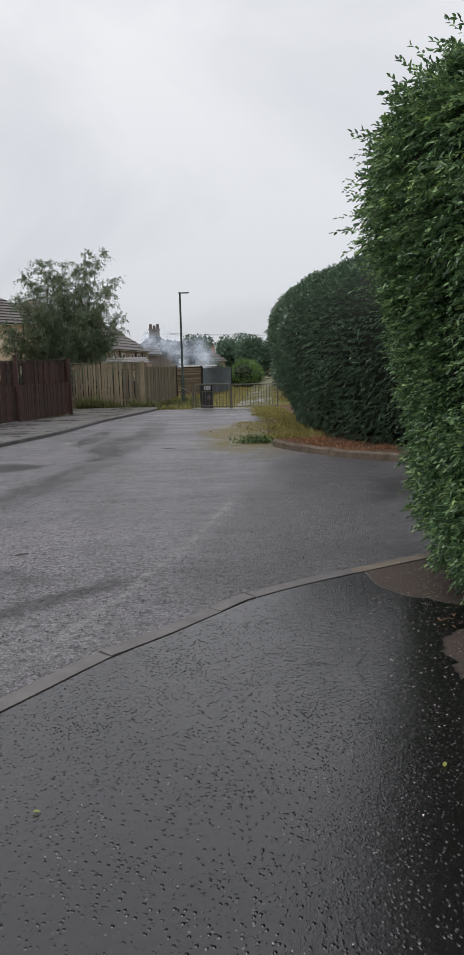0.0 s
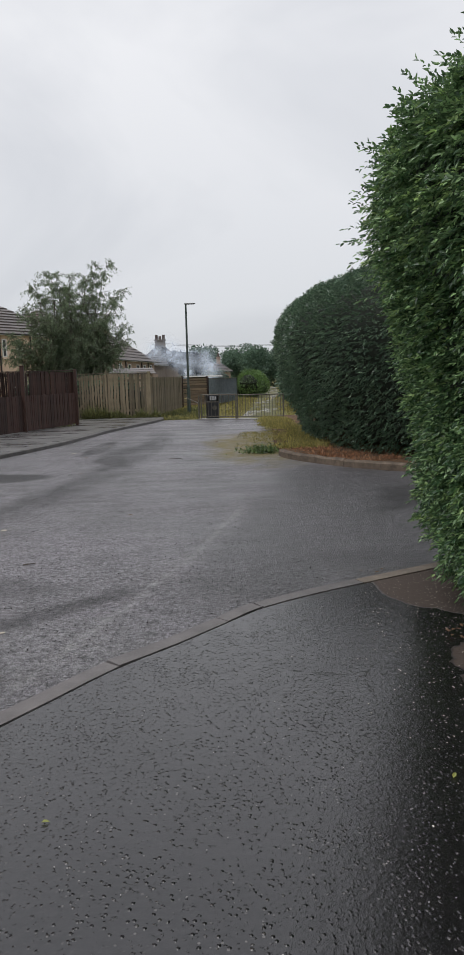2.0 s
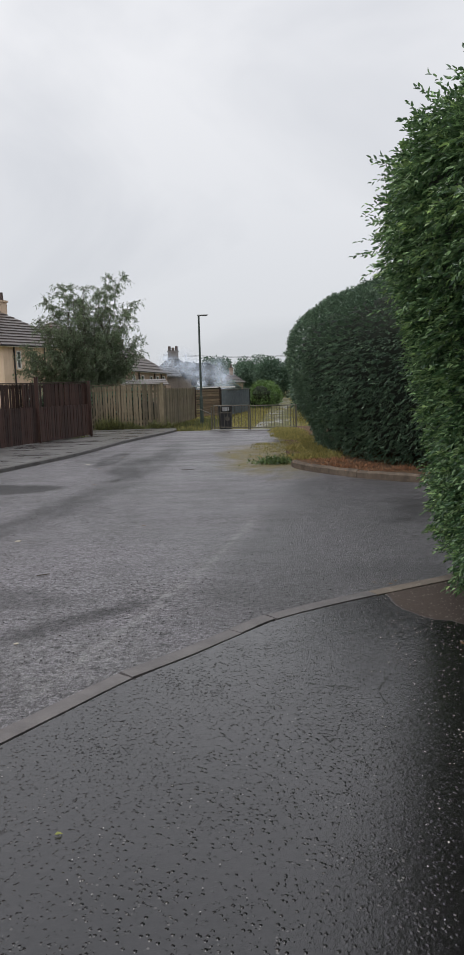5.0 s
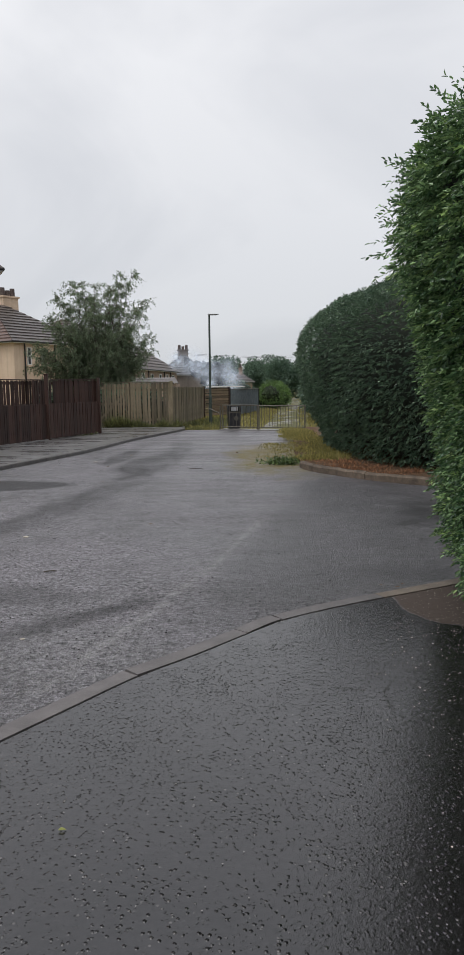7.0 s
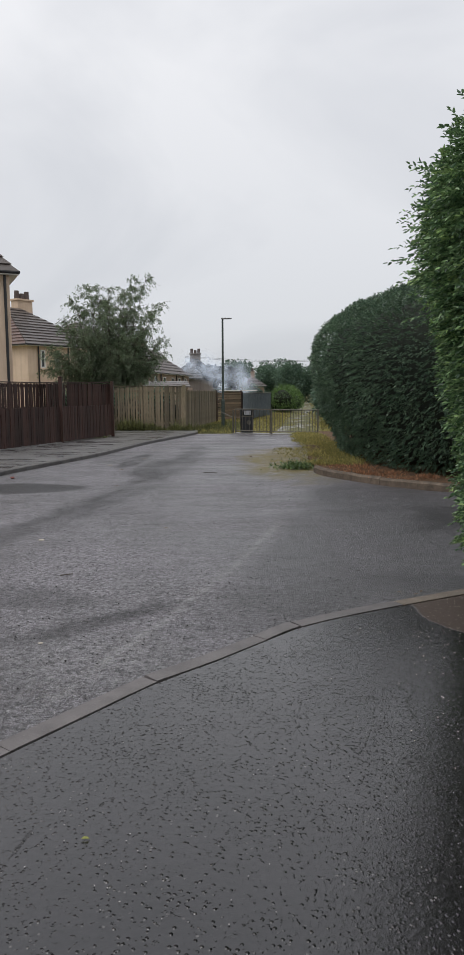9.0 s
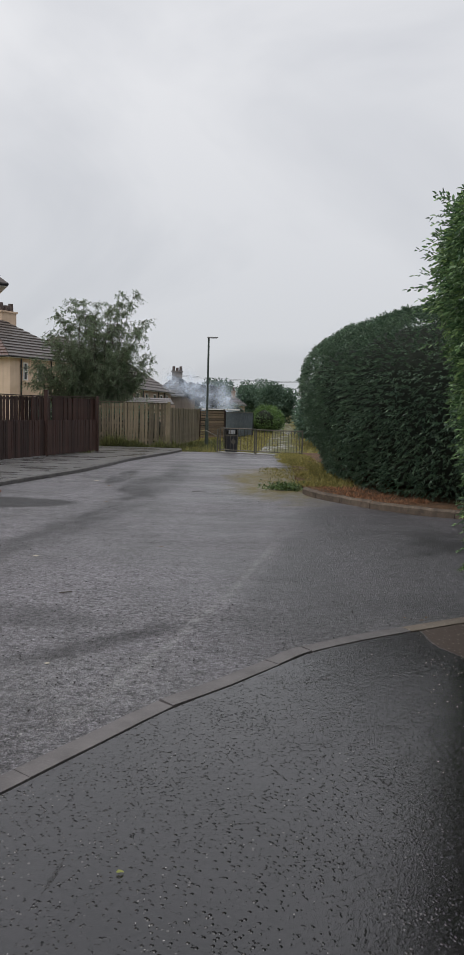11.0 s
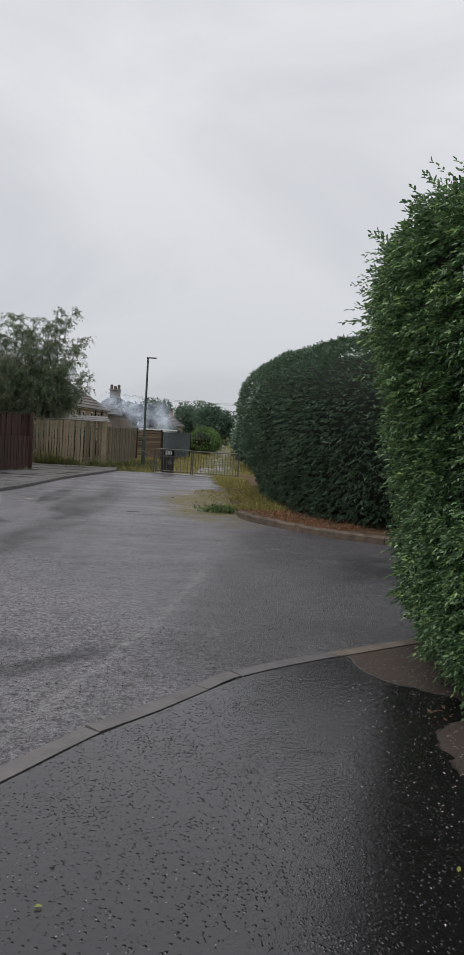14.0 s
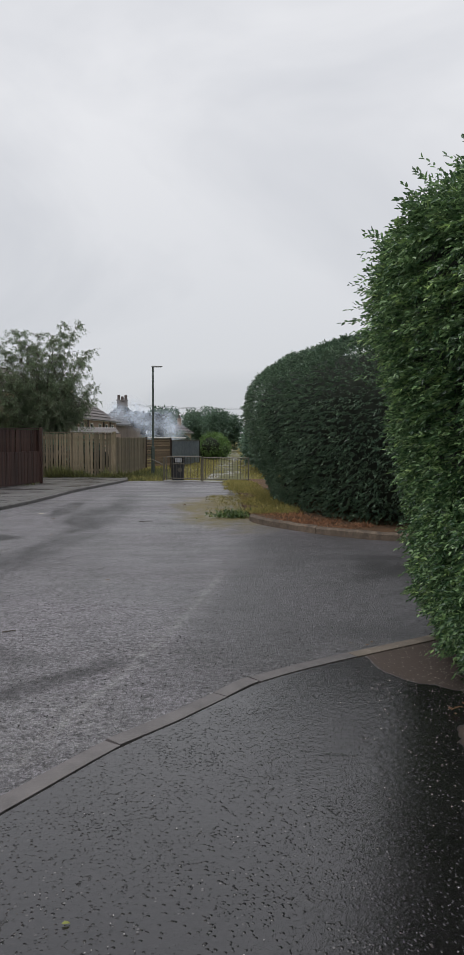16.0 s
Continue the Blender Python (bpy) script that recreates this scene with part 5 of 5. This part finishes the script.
# ---- grass, weeds, litter ----
def tufts(name, label, pts, height, mat, seed, blades=9, spread=0.06, width=0.012):
    """Grass: blades in small tufts round the given places, taller and thicker in clumps."""
    g = np.random.default_rng(seed)
    lush = np.array([0.5 + noise.noise(Vector((x * 1.3, y * 1.3, seed))) + 0.6 * noise.noise(Vector((x * 4, y * 4, seed + 5))) for x, y, _ in pts])
    keep = lush > g.uniform(-0.1, 0.55, len(pts))
    pts, lush = pts[keep], lush[keep]
    m = len(pts) * blades
    p = np.repeat(pts, blades, 0) + np.concatenate([g.normal(size=(m, 2)) * spread, np.zeros((m, 1))], 1)
    a = g.normal(size=p.shape) * 0.6 + np.array([0, 0, 0.9])
    size = np.repeat(height * np.clip(lush, 0.25, 1.4) * g.uniform(0.6, 1.5, len(pts)), blades)
    ob = leaves(name, p, a, size, width, mat, None, label, full=False)
    return tagged(ob, label, "grass", kind="stuff")


def scatter(n, x0, x1, y0, y1, z, seed, test=None):
    g = np.random.default_rng(seed)
    p = np.stack([g.uniform(x0, x1, n), g.uniform(y0, y1, n), np.full(n, z)], 1)
    if test is not None:
        p = p[np.array([test(x, y) for x, y, _ in p])]
    return p


EDGE = sorted(p for p in arc(BED) if p[1] < 13.6)


def bed_edge(x):
    """Where the bed's stone edging runs at this x."""
    return float(np.interp(x, [p[0] for p in EDGE], [p[1] for p in EDGE]))


def verge(x, y):
    c = 1.15 + 0.052 * (y - 27.6)
    return abs(x - c) > 0.75 + 0.35 * noise.noise(Vector((x, y * 0.4, 0))) or noise.noise(Vector((x * 1.5, y * 0.5, 3))) > 0.25


tufts("grass", "rough yellow-green grass along the track", scatter(5200, -3.2, 6.5, 27.8, 60, -0.12, 1, verge), 0.20, "grass", 2, 9, 0.10, 0.02)
tufts("grass", "dry yellowing grass beside the hedge bed", scatter(2600, 0.85, 1.9, 14.5, 25.5, 0.045, 3, lambda x, y: x > 0.95 + 0.2 * noise.noise(Vector((x, y, 0)))), 0.11, "grass", 4, 12, 0.09)
tufts("grass", "dead russet grass and needles on the hedge bed", scatter(2700, 1.02, 3.4, 11.2, 16.0, 0.045, 5, lambda x, y: bed_edge(x) + 1.5 > y > bed_edge(x) + 0.10 + 0.05 * noise.noise(Vector((x * 6, y * 6, 0))) and noise.noise(Vector((x * 2, y * 2, 5))) > (x - 1.9) * 0.6 - 0.25), 0.11, "russet", 6, 9, 0.10, 0.013)
tufts("weeds", "dull green weeds and grass at the fence foot", scatter(560, -5.9, -3.0, 28.2, 28.6, 0.0, 7), 0.42, "weed_leaf", 8, 10, 0.06, 0.03)
tufts("weeds", "yellow-green weeds in the corner by the lamp", scatter(900, -3.2, -1.2, 28.0, 37, -0.12, 9), 0.24, "weed_leaf", 10, 9, 0.08, 0.025)


def weed_clump(at, r, seed):
    g = np.random.default_rng(seed)
    n = 520
    ob = thing("weed_clump", "low leafy green weed clump at the road edge", "weed", at)
    p = g.normal(size=(n, 3)) * np.array([r, r * 0.7, 0.0]) * 0.5
    p[:, 2] = np.abs(g.normal(size=n)) * 0.06 + 0.01
    leaves("leaf_mass", p, g.normal(size=(n, 3)) + np.array([0, 0, 0.3]), 0.075, 0.034, "clump_leaf", ob, kind="stuff")


weed_clump((0.60, 14.75, -0.06), 0.42, 1)
tufts("grass", "sparse mossy grass creeping over the road edge", scatter(420, 0.15, 1.1, 14.6, 20.5, -0.06, 27, lambda x, y: x > 0.15 + 0.5 * abs(noise.noise(Vector((x, y * 0.6, 7))))), 0.07, "grass", 28, 8, 0.08, 0.012)

g = np.random.default_rng(12)
n = 1300
pet = np.stack([1.62 - np.abs(g.normal(size=n)) * 0.36, g.uniform(1.6, 5.5, n), np.full(n, 0.004)], 1)
pet = pet[pet[:, 0] > 0.15]
tagged(leaves("petals", pet, g.normal(size=pet.shape) * np.array([1, 1, 0.05]), 0.0105, 0.007, "petal", None, fold=0.1, full=False, flat=np.tile([0, 0, 1.0], (len(pet), 1))),
       "small fallen white petals scattered under a hedge", "petals", kind="stuff")
n = 300
chp = np.stack([g.uniform(-1.2, 1.2, n), 1.4 + 2.0 * g.uniform(0, 1, n) ** 2.2, np.full(n, 0.003)], 1)
chp = chp[np.array([noise.noise(Vector((x * 2.2, y * 3.0, 4.0))) > -0.05 for x, y, _ in chp])]
tagged(leaves("chippings", chp, g.normal(size=chp.shape) * np.array([1, 1, 0.05]), 0.0075, 0.006, "chip", None, fold=0.2, full=False, flat=np.tile([0, 0, 1.0], (len(chp), 1))),
       "tiny pale stone chippings on wet asphalt", "chippings", kind="stuff")


def one_leaf(at, length, rz, mat, label, name="leaf"):
    ob = leaves(name, np.array([[0, 0, 0.006]]), np.array([[math.cos(radians(rz)), math.sin(radians(rz)), 0.08]]), length, length * 0.5, mat, None, fold=0.2, flat=np.array([[0, 0, 1.0]]))
    ob.location = at
    return tagged(ob, label, "leaf", "fallen leaves")


one_leaf((-0.70, 2.36, 0), 0.034, 5, "fallen", "small yellow-green fallen leaf on wet asphalt")
one_leaf((0.79, 2.57, 0), 0.034, 60, "fallen", "pale green fallen leaf on wet asphalt")
for k in range(9):
    one_leaf((1.25 + RNG.normal() * 0.045, 4.02 + RNG.normal() * 0.035, 0.004 + 0.003 * k), 0.036, k * 57, "dead", "curled dead brown leaf under a hedge")
for k, (x, y, s) in enumerate(((-1.26, 8.22, 0.05), (-3.06, 14.46, 0.10), (-2.6, 12.0, 0.06), (-0.4, 17.5, 0.10), (-3.0, 17.0, 0.08), (1.09, 5.55, 0.05), (1.16, 5.62, 0.04), (1.0, 5.6, 0.045))):
    one_leaf((x, y, -0.056), s, k * 71, "dead", "dead brown leaf lying on the road")
for k, (x, y, s) in enumerate(((-2.5, 7.54, 0.055), (-1.5, 4.4, 0.03), (0.56, 5.16, 0.025), (-4.6, 20.43, 0.14), (-3.5, 15.43, 0.10))):
    bm = boxed(-s / 2, -s * 0.3, 0, s / 2, s * 0.3, 0.006, 0.002)
    for v in bm.verts:
        v.co.z += 0.5 * abs(v.co.x) * 0.25 + 0.002 * math.sin(k + v.co.y * 90)
    ob = part("paper_scrap", bm, "petal")
    ob.matrix_basis = pose(x, y, -0.06, 0, 0, 37 * k)
    tagged(ob, "small crumpled pale paper scrap on the road", "litter", "paper scraps")
bm = bmesh.new()
bmesh.ops.create_icosphere(bm, subdivisions=2, radius=0.045)
for v in bm.verts:
    v.co *= 1 + 0.35 * noise.noise(v.co * 25)
    v.co.z *= 0.5
ob = part("wrapper", bm, "red_foil")
ob.location = (-4.80, 13.0, -0.035)
tagged(ob, "crumpled red wrapper beside the kerb", "litter")
g = np.random.default_rng(15)
n = 3400
bit = np.stack([g.uniform(-4.6, 4.0, n), 3.2 + 13 * g.uniform(0, 1, n) ** 1.7, np.full(n, -0.057)], 1)
bit = bit[(bit[:, 1] - 4.4 > 0.75 * bit[:, 0] + 0.35) & (bit[:, 0] < 1.0 + (bit[:, 1] < 11) * 3)]
tagged(leaves("grit", bit, g.normal(size=bit.shape) * np.array([1, 1, 0.1]), 0.012 + 0.0011 * bit[:, 1], 0.013, "grit", None, fold=0.5, full=False, flat=np.tile([0, 0, 1.0], (len(bit), 1))),
       "dark specks of grit and leaf litter on the road", "grit", kind="stuff")
# pale stones worn bare along the seam and by the kerb
n = 1500
sy = g.uniform(3.6, 9.5, n)
bare = np.stack([-0.0128 * sy ** 2 + 0.409 * sy - 2.476 + g.normal(size=n) * 0.07, sy, np.full(n, -0.057)], 1)
more = np.stack([g.uniform(-2.3, -0.5, 1100), g.uniform(3.0, 4.9, 1100), np.full(1100, -0.057)], 1)
more = more[np.array([noise.noise(Vector((x * 1.8, y * 2.4, 1.0))) > 0.02 for x, y, _ in more])]
bare = np.concatenate([bare[np.array([noise.noise(Vector((0.0, y * 2.2, 5.0))) > -0.18 for y in bare[:, 1]])], more])
bare = bare[bare[:, 1] - 4.45 > 1.05 * bare[:, 0] + 0.25]
tagged(leaves("bare_stone", bare, g.normal(size=bare.shape) * np.array([1, 1, 0.1]), 0.010, 0.009, "chip", None, fold=0.35, full=False, flat=np.tile([0, 0, 1.0], (len(bare), 1))),
       "small pale worn stones along a seam in the road", "stones", kind="stuff")
weedling = thing("weed_sprig", "tiny bright weed sprig in the pavement", "weed", (0.93, 2.58, 0))
a = np.array([[math.cos(k), math.sin(k), 0.5] for k in range(0, 7)])
leaves("leaf_rosette", np.zeros((7, 3)) + 0.002, a, 0.035, 0.010, "fallen", weedling)
tw = thing("twig", "small dark twig lying on the road", "stick")
part("stem", tube(bmesh.new(), (-1.86, 6.06, -0.052), (-1.76, 6.11, -0.05), 0.006, 0.004, 6), "bark", tw)
stick = thing("stick", "thin bare brown stick lying on the road", "stick")
part("twig", tube(bmesh.new(), (-1.30, 13.98, -0.053), (-1.04, 14.05, -0.052), 0.007, 0.004, 6), "bark", stick)

tufts("weeds", "yellow-green weeds at the dark fence foot", scatter(40, -5.75, -5.45, 23.3, 24.3, PV, 17), 0.22, "weed_leaf", 18, 9, 0.04, 0.02)

# ---- overhead cables ----
for z, dz in ((6.0, 0.0), (5.75, 0.1)):
    cable = thing("overhead_cable", "thin dark overhead cable crossing above the track", "cable")
    pts = [Vector((-10 + 24 * k / 16, 88 + 4 * k / 16, z + dz - 0.5 * math.sin(math.pi * k / 16))) for k in range(17)]
    sticks("wire", [(*p, *q, 0.014, 0.014) for p, q in zip(pts, pts[1:])], "black", cable)

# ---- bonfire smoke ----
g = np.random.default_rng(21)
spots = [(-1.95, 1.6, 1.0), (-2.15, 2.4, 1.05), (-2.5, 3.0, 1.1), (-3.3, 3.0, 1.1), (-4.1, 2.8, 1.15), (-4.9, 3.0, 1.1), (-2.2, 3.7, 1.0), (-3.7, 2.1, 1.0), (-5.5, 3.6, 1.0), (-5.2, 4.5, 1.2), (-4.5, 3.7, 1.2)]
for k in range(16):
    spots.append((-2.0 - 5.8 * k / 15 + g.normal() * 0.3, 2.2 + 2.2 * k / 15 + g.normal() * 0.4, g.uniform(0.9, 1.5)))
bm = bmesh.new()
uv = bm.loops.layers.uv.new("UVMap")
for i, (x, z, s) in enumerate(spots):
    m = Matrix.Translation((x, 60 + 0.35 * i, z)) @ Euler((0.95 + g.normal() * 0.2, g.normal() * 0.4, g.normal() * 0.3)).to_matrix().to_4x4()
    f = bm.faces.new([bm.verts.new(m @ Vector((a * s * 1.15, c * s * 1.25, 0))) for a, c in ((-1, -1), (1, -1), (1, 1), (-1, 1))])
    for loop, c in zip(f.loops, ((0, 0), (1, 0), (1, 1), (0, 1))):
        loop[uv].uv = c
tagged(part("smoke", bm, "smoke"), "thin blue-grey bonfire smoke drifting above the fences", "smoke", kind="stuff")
